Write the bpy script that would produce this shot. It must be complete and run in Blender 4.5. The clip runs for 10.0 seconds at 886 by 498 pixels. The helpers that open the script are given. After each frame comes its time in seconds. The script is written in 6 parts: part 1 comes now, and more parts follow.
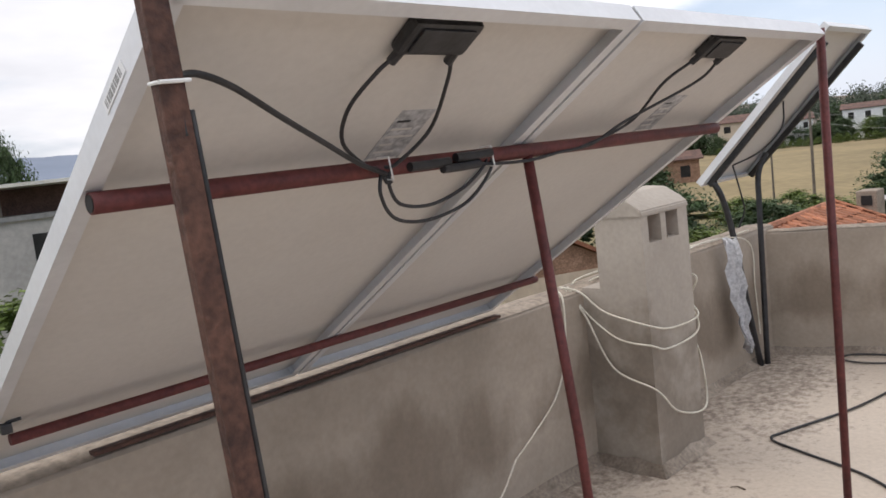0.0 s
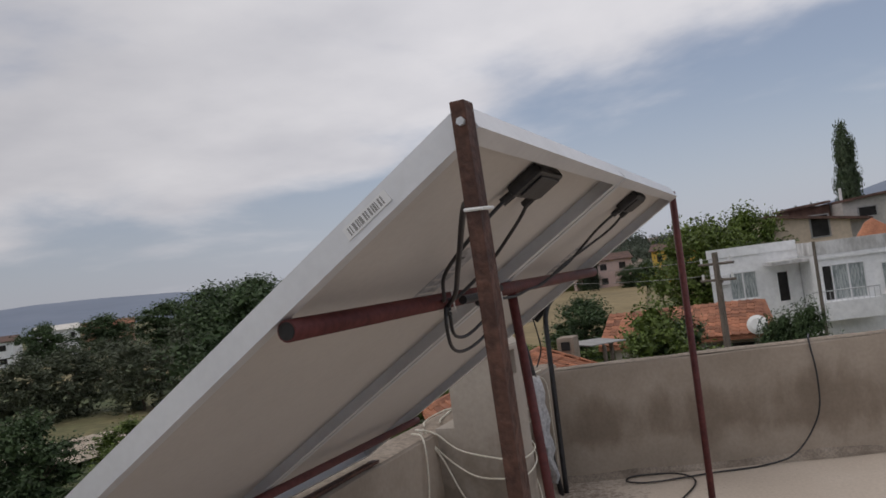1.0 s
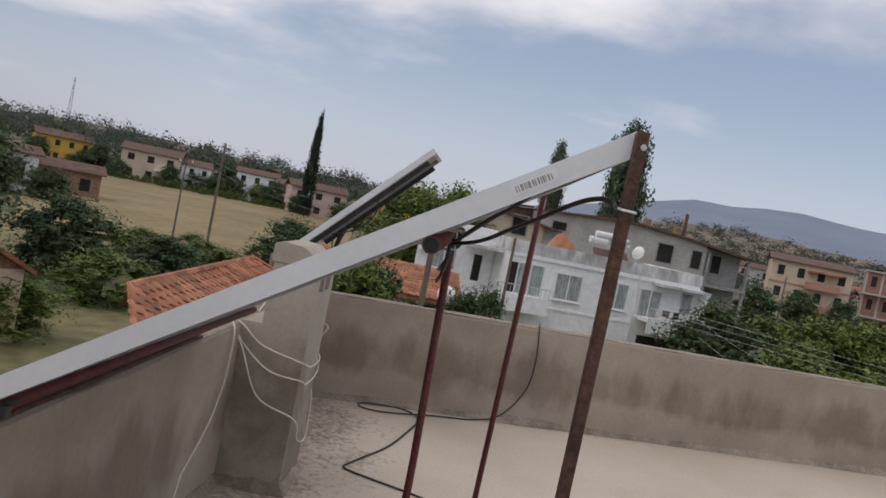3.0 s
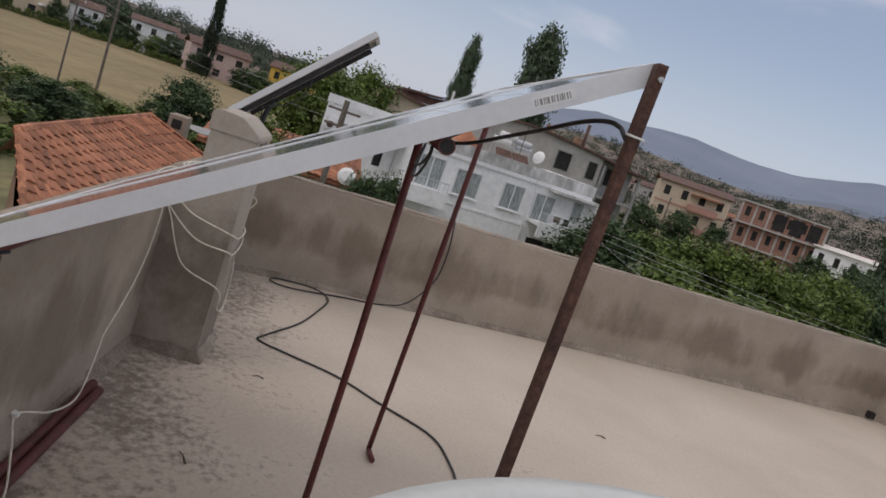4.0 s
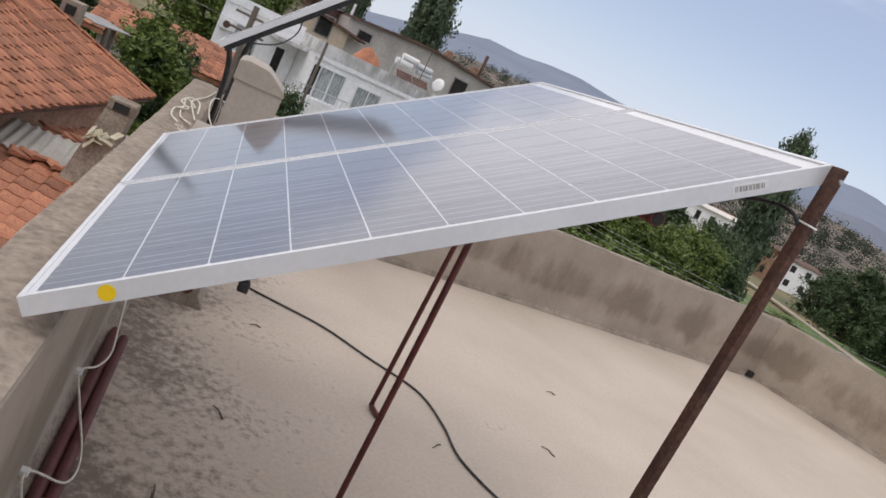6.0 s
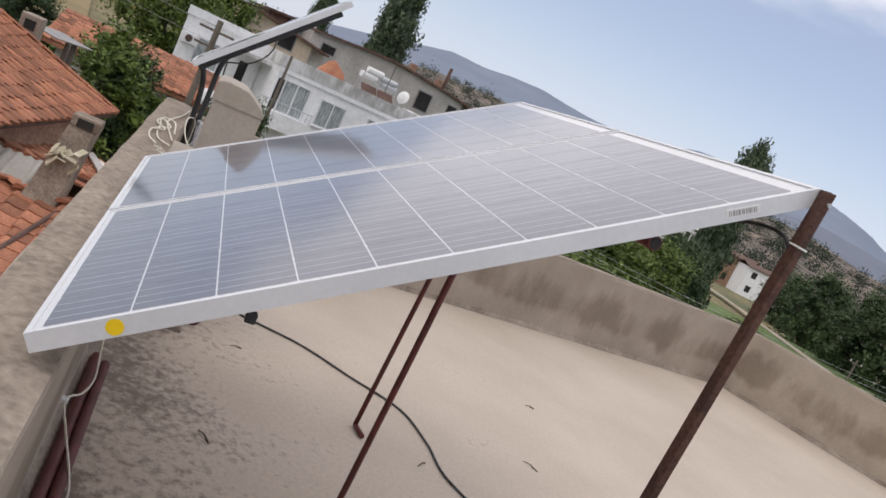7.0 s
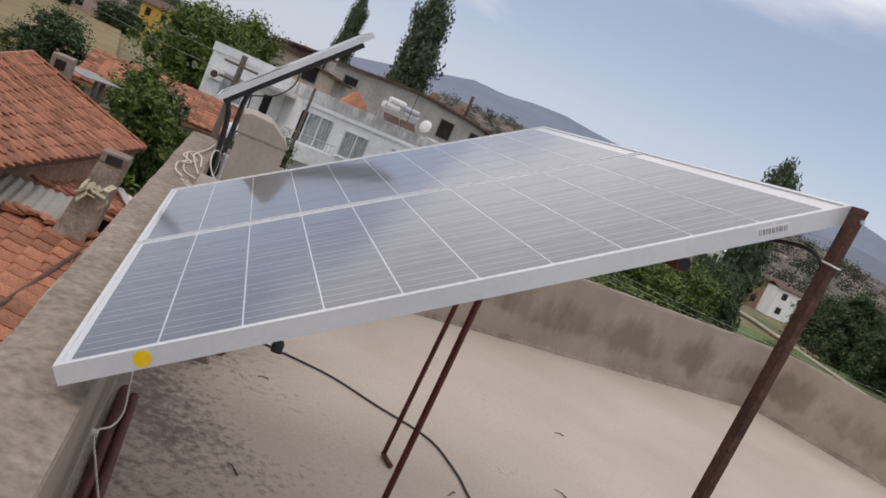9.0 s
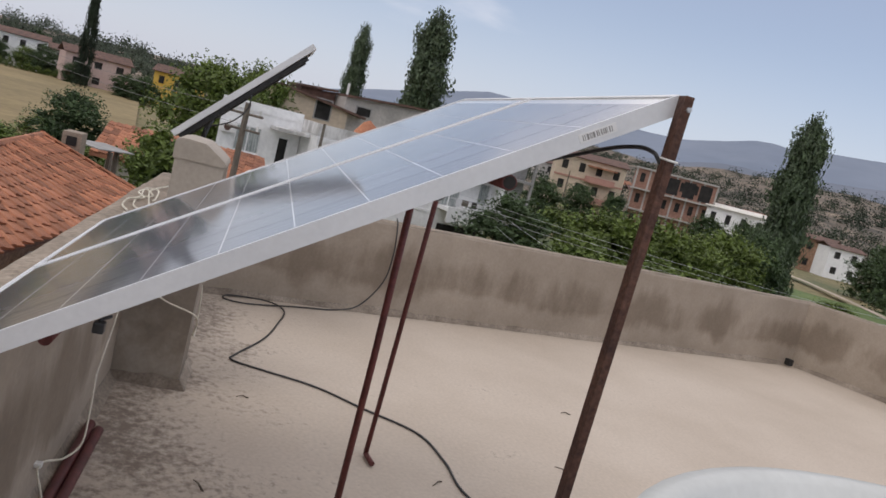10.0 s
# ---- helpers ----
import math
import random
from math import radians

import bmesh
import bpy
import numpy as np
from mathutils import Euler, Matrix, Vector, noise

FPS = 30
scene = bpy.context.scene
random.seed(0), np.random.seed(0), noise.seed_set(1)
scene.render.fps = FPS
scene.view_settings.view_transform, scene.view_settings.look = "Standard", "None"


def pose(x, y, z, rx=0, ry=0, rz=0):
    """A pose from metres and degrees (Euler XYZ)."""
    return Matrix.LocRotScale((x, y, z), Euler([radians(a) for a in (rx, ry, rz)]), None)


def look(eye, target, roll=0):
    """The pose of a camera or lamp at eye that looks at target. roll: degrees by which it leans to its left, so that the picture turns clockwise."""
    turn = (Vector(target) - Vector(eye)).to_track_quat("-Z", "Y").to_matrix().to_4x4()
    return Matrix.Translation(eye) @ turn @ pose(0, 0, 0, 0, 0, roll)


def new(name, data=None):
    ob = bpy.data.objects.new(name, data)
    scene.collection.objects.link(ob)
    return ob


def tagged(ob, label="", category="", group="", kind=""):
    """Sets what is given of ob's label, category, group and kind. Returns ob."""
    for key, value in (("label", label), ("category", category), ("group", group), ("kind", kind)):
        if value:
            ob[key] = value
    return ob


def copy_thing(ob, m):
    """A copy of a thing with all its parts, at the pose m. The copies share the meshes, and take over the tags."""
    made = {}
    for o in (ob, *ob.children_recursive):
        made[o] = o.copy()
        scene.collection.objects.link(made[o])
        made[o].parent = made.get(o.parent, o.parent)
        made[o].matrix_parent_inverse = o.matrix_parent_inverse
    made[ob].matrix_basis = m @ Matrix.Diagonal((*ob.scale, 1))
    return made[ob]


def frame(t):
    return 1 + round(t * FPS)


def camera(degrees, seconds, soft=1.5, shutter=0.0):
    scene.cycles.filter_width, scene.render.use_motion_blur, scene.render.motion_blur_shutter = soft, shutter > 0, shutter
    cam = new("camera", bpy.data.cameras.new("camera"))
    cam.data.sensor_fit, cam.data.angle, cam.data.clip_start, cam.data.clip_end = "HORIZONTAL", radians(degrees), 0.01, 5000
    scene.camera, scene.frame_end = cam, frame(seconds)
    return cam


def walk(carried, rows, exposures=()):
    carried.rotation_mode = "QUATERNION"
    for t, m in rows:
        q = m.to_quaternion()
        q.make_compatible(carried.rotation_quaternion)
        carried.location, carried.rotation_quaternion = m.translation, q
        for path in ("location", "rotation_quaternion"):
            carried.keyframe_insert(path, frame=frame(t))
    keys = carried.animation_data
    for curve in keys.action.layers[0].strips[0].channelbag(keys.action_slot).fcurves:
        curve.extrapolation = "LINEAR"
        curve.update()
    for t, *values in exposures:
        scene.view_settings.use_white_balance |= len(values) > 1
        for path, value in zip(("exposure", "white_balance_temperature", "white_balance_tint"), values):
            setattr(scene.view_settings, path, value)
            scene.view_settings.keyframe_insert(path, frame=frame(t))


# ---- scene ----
cam = camera(58.2, 10.0, soft=1.65)
PATH = [
    (0, (-0.4465, -2.242, 1.524), (0.9505, -0.829, 1.296), -6.65),
    (0.5, (-0.695, -2.017, 1.554), (0.936, -0.863, 1.473), -11.2),
    (1, (-0.94, -1.744, 1.56), (0.897, -0.956, 1.636), -7.5),
    (1.5, (-1.099, -1.561, 1.594), (0.882, -1.291, 1.604), 1.8),
    (2, (-1.222, -1.35, 1.595), (0.764, -1.113, 1.6), 6.5),
    (2.2, (-1.279, -1.284, 1.591), (0.709, -1.061, 1.579), 9.2),
    (3.3, (-1.411, -1.112, 1.566), (0.587, -1.111, 1.467), 13.6),
    (3.5, (-1.432, -1.063, 1.558), (0.565, -1.132, 1.475), 16.6),
    (4, (-1.442, -0.96, 1.55), (0.522, -1.2, 1.259), 19.0),
    (4.5, (-1.408, -0.691, 1.54), (0.507, -1.155, 1.194), 22.8),
    (5, (-1.389, -0.572, 1.553), (0.527, -0.998, 1.171), 26.2),
    (5.2, (-1.417, -0.515, 1.553), (0.496, -0.957, 1.172), 26.4),
    (6.3, (-1.48, -0.153, 1.568), (0.388, -0.779, 1.222), 25.7),
    (6.5, (-1.478, -0.137, 1.563), (0.389, -0.77, 1.227), 25.6),
    (7, (-1.473, -0.135, 1.564), (0.393, -0.791, 1.268), 25.5),
    (7.5, (-1.469, -0.132, 1.564), (0.398, -0.799, 1.301), 25.6),
    (8, (-1.468, -0.117, 1.568), (0.422, -0.737, 1.36), 25.5),
    (8.5, (-1.465, -0.116, 1.571), (0.442, -0.663, 1.321), 24.8),
    (9, (-1.464, -0.139, 1.559), (0.433, -0.715, 1.299), 24.0),
    (9.5, (-1.48, -0.301, 1.569), (0.432, -0.81, 1.273), 19.1),
    (10, (-1.553, -0.604, 1.558), (0.375, -1.072, 1.305), 14.4),
]
walk(cam, [(t, look(eye, target, roll)) for t, eye, target, roll in PATH],
     [(0.0, 0.47, 6500, 12), (0.5, -0.13, 6500, 12), (1.0, -0.47, 6500, 13), (1.5, -0.45, 6500, 13), (2.0, -0.38, 6500, 13), (3.5, -0.18, 6500, 14), (4.0, -0.25, 6500, 14), (4.5, 0.1, 6500, 14), (5.0, 0.14, 6500, 14), (6.5, 0.17, 6500, 14), (7.5, 0.13, 6500, 14), (8.0, -0.05, 6500, 14), (8.5, -0.09, 6500, 14), (9.0, -0.07, 6500, 14), (10.0, 0.0, 6500, 14)])

# ---- world, sun ----
SUN_EL, SUN_AZ = 58.0, 118.0
world = bpy.data.worlds.new("sky")
scene.world = world
world.use_nodes = True
wn, wl = world.node_tree.nodes, world.node_tree.links
wn.clear()


def wnode(kind, **kw):
    n = wn.new(kind)
    for k, v in kw.items():
        if k == "op":
            n.operation = v
        elif k == "a":
            n.inputs[0].default_value = v
        elif k == "b":
            n.inputs[1].default_value = v
    return n


w_out = wn.new("ShaderNodeOutputWorld")
w_bg = wn.new("ShaderNodeBackground")
w_bg.inputs[1].default_value = 0.115
w_sky = wn.new("ShaderNodeTexSky")
w_sky.sky_type = "NISHITA"
w_sky.sun_disc = False
w_sky.sun_elevation = radians(SUN_EL)
w_sky.sun_rotation = radians(90 - SUN_AZ)
w_sky.dust_density = 1.2
w_sky.air_density = 1.0
w_tc = wn.new("ShaderNodeTexCoord")
w_sep = wn.new("ShaderNodeSeparateXYZ")
wl.new(w_tc.outputs["Generated"], w_sep.inputs[0])
w_z = wnode("ShaderNodeMath", op="MAXIMUM", b=0.0)
wl.new(w_sep.outputs[2], w_z.inputs[0])
w_zp = wnode("ShaderNodeMath", op="ADD", b=0.16)
wl.new(w_z.outputs[0], w_zp.inputs[0])
w_px = wnode("ShaderNodeMath", op="DIVIDE")
wl.new(w_sep.outputs[0], w_px.inputs[0])
wl.new(w_zp.outputs[0], w_px.inputs[1])
w_py = wnode("ShaderNodeMath", op="DIVIDE")
wl.new(w_sep.outputs[1], w_py.inputs[0])
wl.new(w_zp.outputs[0], w_py.inputs[1])
w_cmb = wn.new("ShaderNodeCombineXYZ")
wl.new(w_px.outputs[0], w_cmb.inputs[0])
wl.new(w_py.outputs[0], w_cmb.inputs[1])
w_no = wn.new("ShaderNodeTexNoise")
w_no.inputs["Scale"].default_value = 0.9
w_no.inputs["Detail"].default_value = 7
w_no.inputs["Roughness"].default_value = 0.52
w_no.inputs["Distortion"].default_value = 0.15
wl.new(w_cmb.outputs[0], w_no.inputs["Vector"])
# the cloud sheet lies higher over the south-east and lower over the hills in the west
w_y = wnode("ShaderNodeMath", op="MULTIPLY", b=0.34)
wl.new(w_sep.outputs[1], w_y.inputs[0])
w_zz = wnode("ShaderNodeMath", op="MULTIPLY", b=1.9)
wl.new(w_z.outputs[0], w_zz.inputs[0])
w_s1 = wnode("ShaderNodeMath", op="ADD")
wl.new(w_y.outputs[0], w_s1.inputs[0])
wl.new(w_zz.outputs[0], w_s1.inputs[1])
w_s1b = wnode("ShaderNodeMath", op="MINIMUM", b=0.62)
wl.new(w_s1.outputs[0], w_s1b.inputs[0])
w_nm = wnode("ShaderNodeMath", op="MULTIPLY", b=0.85)
wl.new(w_no.outputs["Fac"], w_nm.inputs[0])
w_s2 = wnode("ShaderNodeMath", op="ADD")
wl.new(w_s1b.outputs[0], w_s2.inputs[0])
wl.new(w_nm.outputs[0], w_s2.inputs[1])
w_cr = wn.new("ShaderNodeMapRange")
w_cr.interpolation_type = "SMOOTHSTEP"
w_cr.inputs[1].default_value = 0.76
w_cr.inputs[2].default_value = 0.98
wl.new(w_s2.outputs[0], w_cr.inputs[0])
# thin haze near the horizon
w_hz = wn.new("ShaderNodeMapRange")
w_hz.interpolation_type = "SMOOTHSTEP"
w_hz.inputs[1].default_value = 0.22
w_hz.inputs[2].default_value = -0.02
w_hz.inputs[3].default_value = 0.32
w_hz.inputs[4].default_value = 0.75
wl.new(w_sep.outputs[2], w_hz.inputs[0])
w_m0 = wn.new("ShaderNodeMix")
w_m0.data_type = "RGBA"
w_m0.inputs["B"].default_value = (5.75, 6.15, 7.25, 1)
wl.new(w_hz.outputs[0], w_m0.inputs["Factor"])
wl.new(w_sky.outputs[0], w_m0.inputs["A"])
w_n2 = wn.new("ShaderNodeTexNoise")
w_n2.inputs["Scale"].default_value = 1.6
w_n2.inputs["Detail"].default_value = 6
wl.new(w_cmb.outputs[0], w_n2.inputs["Vector"])
w_cc = wn.new("ShaderNodeValToRGB")
w_cc.color_ramp.elements[0].position = 0.3
w_cc.color_ramp.elements[0].color = (6.9, 7.0, 7.4, 1)
w_cc.color_ramp.elements[1].position = 0.7
w_cc.color_ramp.elements[1].color = (8.9, 8.9, 9.1, 1)
wl.new(w_n2.outputs["Fac"], w_cc.inputs[0])
w_m1 = wn.new("ShaderNodeMix")
w_m1.data_type = "RGBA"
wl.new(w_cr.outputs[0], w_m1.inputs["Factor"])
wl.new(w_m0.outputs["Result"], w_m1.inputs["A"])
wl.new(w_cc.outputs[0], w_m1.inputs["B"])
# thicker, greyer cloud towards the south
w_gy = wn.new("ShaderNodeMapRange")
w_gy.inputs[1].default_value, w_gy.inputs[2].default_value = 0.35, 0.85
w_gy.inputs[3].default_value, w_gy.inputs[4].default_value = 1.0, 0.76
wl.new(w_sep.outputs[1], w_gy.inputs[0])
w_gm = wn.new("ShaderNodeVectorMath")
w_gm.operation = "SCALE"
wl.new(w_m1.outputs["Result"], w_gm.inputs[0])
wl.new(w_gy.outputs[0], w_gm.inputs["Scale"])
wl.new(w_gm.outputs[0], w_bg.inputs[0])
wl.new(w_bg.outputs[0], w_out.inputs[0])

sun = new("sun", bpy.data.lights.new("sun", "SUN"))
sun.data.energy = 0.75
sun.data.angle = radians(32)
sun.data.color = (1.0, 0.95, 0.88)
ce, se = math.cos(radians(SUN_EL)), math.sin(radians(SUN_EL))
sun.matrix_world = look((ce * math.cos(radians(SUN_AZ)) * 50, ce * math.sin(radians(SUN_AZ)) * 50, se * 50), (0, 0, 0))


# ---- materials ----
def pbr(name, c1, c2, scale=4.0, rough=0.8, bump=0.15, metal=0.0, fine=60.0, island=0.0, objrand=0.0, lo=0.35, hi=0.65, coat=0.0, stretch=(1, 1, 1), fine_amt=0.25):
    """Two colours mixed by broad noise, fine grain in colour and relief, variation by island or by object."""
    m = bpy.data.materials.new(name)
    m.use_nodes = True
    n, l = m.node_tree.nodes, m.node_tree.links
    b = n["Principled BSDF"]
    tc = n.new("ShaderNodeTexCoord")
    mp = n.new("ShaderNodeMapping")
    mp.inputs["Scale"].default_value = stretch
    l.new(tc.outputs["Object"], mp.inputs[0])
    n1 = n.new("ShaderNodeTexNoise")
    n1.inputs["Scale"].default_value = scale
    n1.inputs["Detail"].default_value = 6
    n1.inputs["Roughness"].default_value = 0.62
    l.new(mp.outputs[0], n1.inputs["Vector"])
    r = n.new("ShaderNodeValToRGB")
    r.color_ramp.elements[0].position, r.color_ramp.elements[1].position = lo, hi
    r.color_ramp.elements[0].color, r.color_ramp.elements[1].color = (*c1, 1), (*c2, 1)
    l.new(n1.outputs["Fac"], r.inputs[0])
    n2 = n.new("ShaderNodeTexNoise")
    n2.inputs["Scale"].default_value = fine
    n2.inputs["Detail"].default_value = 4
    l.new(mp.outputs[0], n2.inputs["Vector"])
    mr = n.new("ShaderNodeMapRange")
    mr.inputs[1].default_value, mr.inputs[2].default_value = 0.3, 0.7
    mr.inputs[3].default_value, mr.inputs[4].default_value = 1 - fine_amt, 1 + fine_amt
    l.new(n2.outputs["Fac"], mr.inputs[0])
    val = mr.outputs[0]
    for amount, out in ((island, "geo"), (objrand, "obj")):
        if amount:
            src = n.new("ShaderNodeNewGeometry").outputs["Random Per Island"] if out == "geo" else n.new("ShaderNodeObjectInfo").outputs["Random"]
            q = n.new("ShaderNodeMapRange")
            q.inputs[3].default_value, q.inputs[4].default_value = 1 - amount, 1 + amount
            l.new(src, q.inputs[0])
            mu = n.new("ShaderNodeMath")
            mu.operation = "MULTIPLY"
            l.new(val, mu.inputs[0])
            l.new(q.outputs[0], mu.inputs[1])
            val = mu.outputs[0]
    hs = n.new("ShaderNodeHueSaturation")
    l.new(val, hs.inputs["Value"])
    l.new(r.outputs[0], hs.inputs["Color"])
    l.new(hs.outputs[0], b.inputs["Base Color"])
    b.inputs["Roughness"].default_value = rough
    b.inputs["Metallic"].default_value = metal
    b.inputs["Coat Weight"].default_value = coat
    if bump:
        bp = n.new("ShaderNodeBump")
        bp.inputs["Strength"].default_value = bump
        bp.inputs["Distance"].default_value = 0.01
        l.new(n2.outputs["Fac"], bp.inputs["Height"])
        l.new(bp.outputs[0], b.inputs["Normal"])
    return m


def stained(name, base, light, dark, scale, patch_scale, patch_lo, patch_hi, axis_range, axis=2, rough=0.92, bump=0.3, speck=0.0, low=None, grain=0.14):
    """Plaster or concrete with damp patches whose ragged outline wanders along the given axis."""
    m = pbr(name, base, light, scale, rough, bump, fine=45, fine_amt=grain)
    n, l = m.node_tree.nodes, m.node_tree.links
    b = n["Principled BSDF"]
    col = b.inputs["Base Color"].links[0].from_socket
    tc = n.new("ShaderNodeTexCoord")
    sp = n.new("ShaderNodeSeparateXYZ")
    l.new(tc.outputs["Object"], sp.inputs[0])
    n1 = n.new("ShaderNodeTexNoise")
    n1.inputs["Scale"].default_value = patch_scale
    n1.inputs["Detail"].default_value = 5
    n1.inputs["Roughness"].default_value = 0.6
    l.new(tc.outputs["Object"], n1.inputs["Vector"])
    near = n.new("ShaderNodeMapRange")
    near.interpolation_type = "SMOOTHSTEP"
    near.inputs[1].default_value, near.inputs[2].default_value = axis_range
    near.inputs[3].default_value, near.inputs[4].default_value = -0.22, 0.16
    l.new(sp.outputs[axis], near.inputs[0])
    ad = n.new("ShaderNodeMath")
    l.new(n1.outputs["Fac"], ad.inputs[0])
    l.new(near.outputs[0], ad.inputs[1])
    src = ad.outputs[0]
    if low:
        n1.inputs["Detail"].default_value = 6
        mp2 = n.new("ShaderNodeMapping")
        mp2.inputs["Scale"].default_value = (1.0, 1.0, 0.38)
        l.new(tc.outputs["Object"], mp2.inputs[0])
        l.new(mp2.outputs[0], n1.inputs["Vector"])
        n4 = n.new("ShaderNodeTexNoise")
        n4.inputs["Scale"].default_value = 2.2
        n4.inputs["Detail"].default_value = 4
        l.new(tc.outputs["Object"], n4.inputs["Vector"])
        z1 = n.new("ShaderNodeMath")
        z1.operation = "MULTIPLY_ADD"
        z1.inputs[1].default_value = 0.35
        l.new(n4.outputs["Fac"], z1.inputs[0])
        l.new(sp.outputs[2], z1.inputs[2])
        splash = n.new("ShaderNodeMapRange")
        splash.inputs[1].default_value, splash.inputs[2].default_value = low
        splash.inputs[3].default_value, splash.inputs[4].default_value = -0.3, 0.0
        l.new(z1.outputs[0], splash.inputs[0])
        ad2 = n.new("ShaderNodeMath")
        l.new(src, ad2.inputs[0])
        l.new(splash.outputs[0], ad2.inputs[1])
        src = ad2.outputs[0]
    if speck:
        n3 = n.new("ShaderNodeTexNoise")
        n3.inputs["Scale"].default_value = 21
        n3.inputs["Detail"].default_value = 6
        n3.inputs["Roughness"].default_value = 0.7
        l.new(tc.outputs["Object"], n3.inputs["Vector"])
        s0 = n.new("ShaderNodeMath")
        s0.operation = "MULTIPLY_ADD"
        l.new(n3.outputs["Fac"], s0.inputs[0])
        s0.inputs[1].default_value, s0.inputs[2].default_value = speck, -speck * 0.5
        s1 = n.new("ShaderNodeMath")
        l.new(src, s1.inputs[0])
        l.new(s0.outputs[0], s1.inputs[1])
        src = s1.outputs[0]
    mr = n.new("ShaderNodeMapRange")
    mr.interpolation_type = "SMOOTHSTEP"
    mr.inputs[1].default_value, mr.inputs[2].default_value = patch_lo, patch_hi
    l.new(src, mr.inputs[0])
    mx = n.new("ShaderNodeMix")
    mx.data_type = "RGBA"
    mx.blend_type = "MULTIPLY"
    l.new(mr.outputs[0], mx.inputs["Factor"])
    l.new(col, mx.inputs["A"])
    mx.inputs["B"].default_value = (*dark, 1)
    l.new(mx.outputs["Result"], b.inputs["Base Color"])
    return m


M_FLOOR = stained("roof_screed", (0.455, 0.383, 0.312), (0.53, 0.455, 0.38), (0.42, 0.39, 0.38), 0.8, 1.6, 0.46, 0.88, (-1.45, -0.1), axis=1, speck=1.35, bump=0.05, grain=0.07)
M_WALL = stained("parapet_render", (0.31, 0.258, 0.205), (0.40, 0.338, 0.275), (0.64, 0.61, 0.58), 1.5, 2.3, 0.45, 0.72, (0.80, 0.40), bump=0.08, low=(0.30, 0.46), grain=0.06)
M_CHIM = stained("chimney_render", (0.36, 0.315, 0.265), (0.44, 0.39, 0.335), (0.60, 0.57, 0.54), 2.0, 1.9, 0.46, 0.66, (1.2, 0.45), bump=0.08, grain=0.06)
M_COPE = pbr("wall_top_mortar", (0.235, 0.19, 0.148), (0.325, 0.268, 0.212), 3.5, 0.95, 0.5, fine=40, fine_amt=0.28)
# mottled browns, darker than the wall render
M_FILLET = pbr("damp_fillet", (0.17, 0.135, 0.105), (0.34, 0.285, 0.23), 3, 0.9, 0.4)
M_ALU = pbr("anodised_aluminium", (0.66, 0.67, 0.69), (0.74, 0.75, 0.77), 3, 0.45, 0.02, metal=0.25, fine_amt=0.03)
M_BACK = pbr("back_sheet", (0.60, 0.575, 0.545), (0.66, 0.635, 0.605), 1.3, 0.55, 0.03, fine_amt=0.03)
M_BACKDIRT = pbr("label_print", (0.34, 0.34, 0.35), (0.48, 0.48, 0.49), 60, 0.6, 0.0)
M_WHITE = pbr("white_plastic", (0.72, 0.72, 0.70), (0.80, 0.80, 0.78), 3, 0.45, 0.05, fine_amt=0.04)
M_BLACK = pbr("black_plastic", (0.012, 0.012, 0.014), (0.03, 0.03, 0.033), 20, 0.45, 0.1)
M_RUST = pbr("rusty_brown_steel", (0.055, 0.026, 0.02), (0.115, 0.055, 0.038), 16, 0.7, 0.35, metal=0.2, fine=90, fine_amt=0.35)
M_RED = pbr("red_primer_steel", (0.085, 0.019, 0.018), (0.145, 0.034, 0.031), 12, 0.55, 0.15, metal=0.1, fine=80, fine_amt=0.2)
M_ROPE = pbr("white_cord", (0.62, 0.58, 0.48), (0.74, 0.70, 0.60), 15, 0.85, 0.3, fine=200)
M_CLOTH = pbr("white_cloth", (0.62, 0.62, 0.64), (0.76, 0.76, 0.77), 10, 0.9, 0.3)
M_YELLOW = pbr("yellow_sticker", (0.85, 0.55, 0.0), (0.88, 0.60, 0.01), 20, 0.5, 0.0, fine_amt=0.02)
M_TILE = pbr("clay_roof_tile", (0.27, 0.105, 0.058), (0.42, 0.180, 0.096), 2.2, 0.85, 0.4, objrand=0.34, fine=30, fine_amt=0.28)
M_TILE2 = pbr("clay_tile_field", (0.24, 0.096, 0.055), (0.38, 0.165, 0.092), 1.4, 0.85, 0.4, island=0.36, fine=25, fine_amt=0.28)
M_BRICK = pbr("old_brickwork", (0.22, 0.13, 0.085), (0.36, 0.22, 0.15), 3, 0.9, 0.6, fine=18, fine_amt=0.3)
M_HBRICK = pbr("hollow_red_brick", (0.25, 0.135, 0.10), (0.33, 0.185, 0.14), 2, 0.9, 0.3, objrand=0.1, fine=6, fine_amt=0.15)
M_PLASTER_W = pbr("white_house_paint", (0.79, 0.795, 0.80), (0.88, 0.885, 0.885), 0.5, 0.85, 0.1, fine=4, fine_amt=0.06)
M_PLASTER_G = pbr("grey_house_render", (0.38, 0.36, 0.335), (0.50, 0.475, 0.445), 0.5, 0.9, 0.15, fine=5, fine_amt=0.1)
M_STREAK = pbr("streaked_parapet_paint", (0.36, 0.35, 0.335), (0.72, 0.715, 0.71), 0.9, 0.9, 0.2, fine=6, fine_amt=0.12, stretch=(1, 1, 0.45), lo=0.36, hi=0.60)
M_CONC = pbr("bare_concrete", (0.25, 0.245, 0.24), (0.36, 0.35, 0.34), 0.7, 0.95, 0.2, fine=5, fine_amt=0.14)
M_PLASTER_B = pbr("beige_house_paint", (0.52, 0.42, 0.32), (0.62, 0.52, 0.40), 0.4, 0.9, 0.1, fine=4, fine_amt=0.08)
M_PLASTER_Y = pbr("yellow_house_paint", (0.58, 0.36, 0.06), (0.68, 0.44, 0.09), 0.3, 0.9, 0.1, fine=4, fine_amt=0.08)
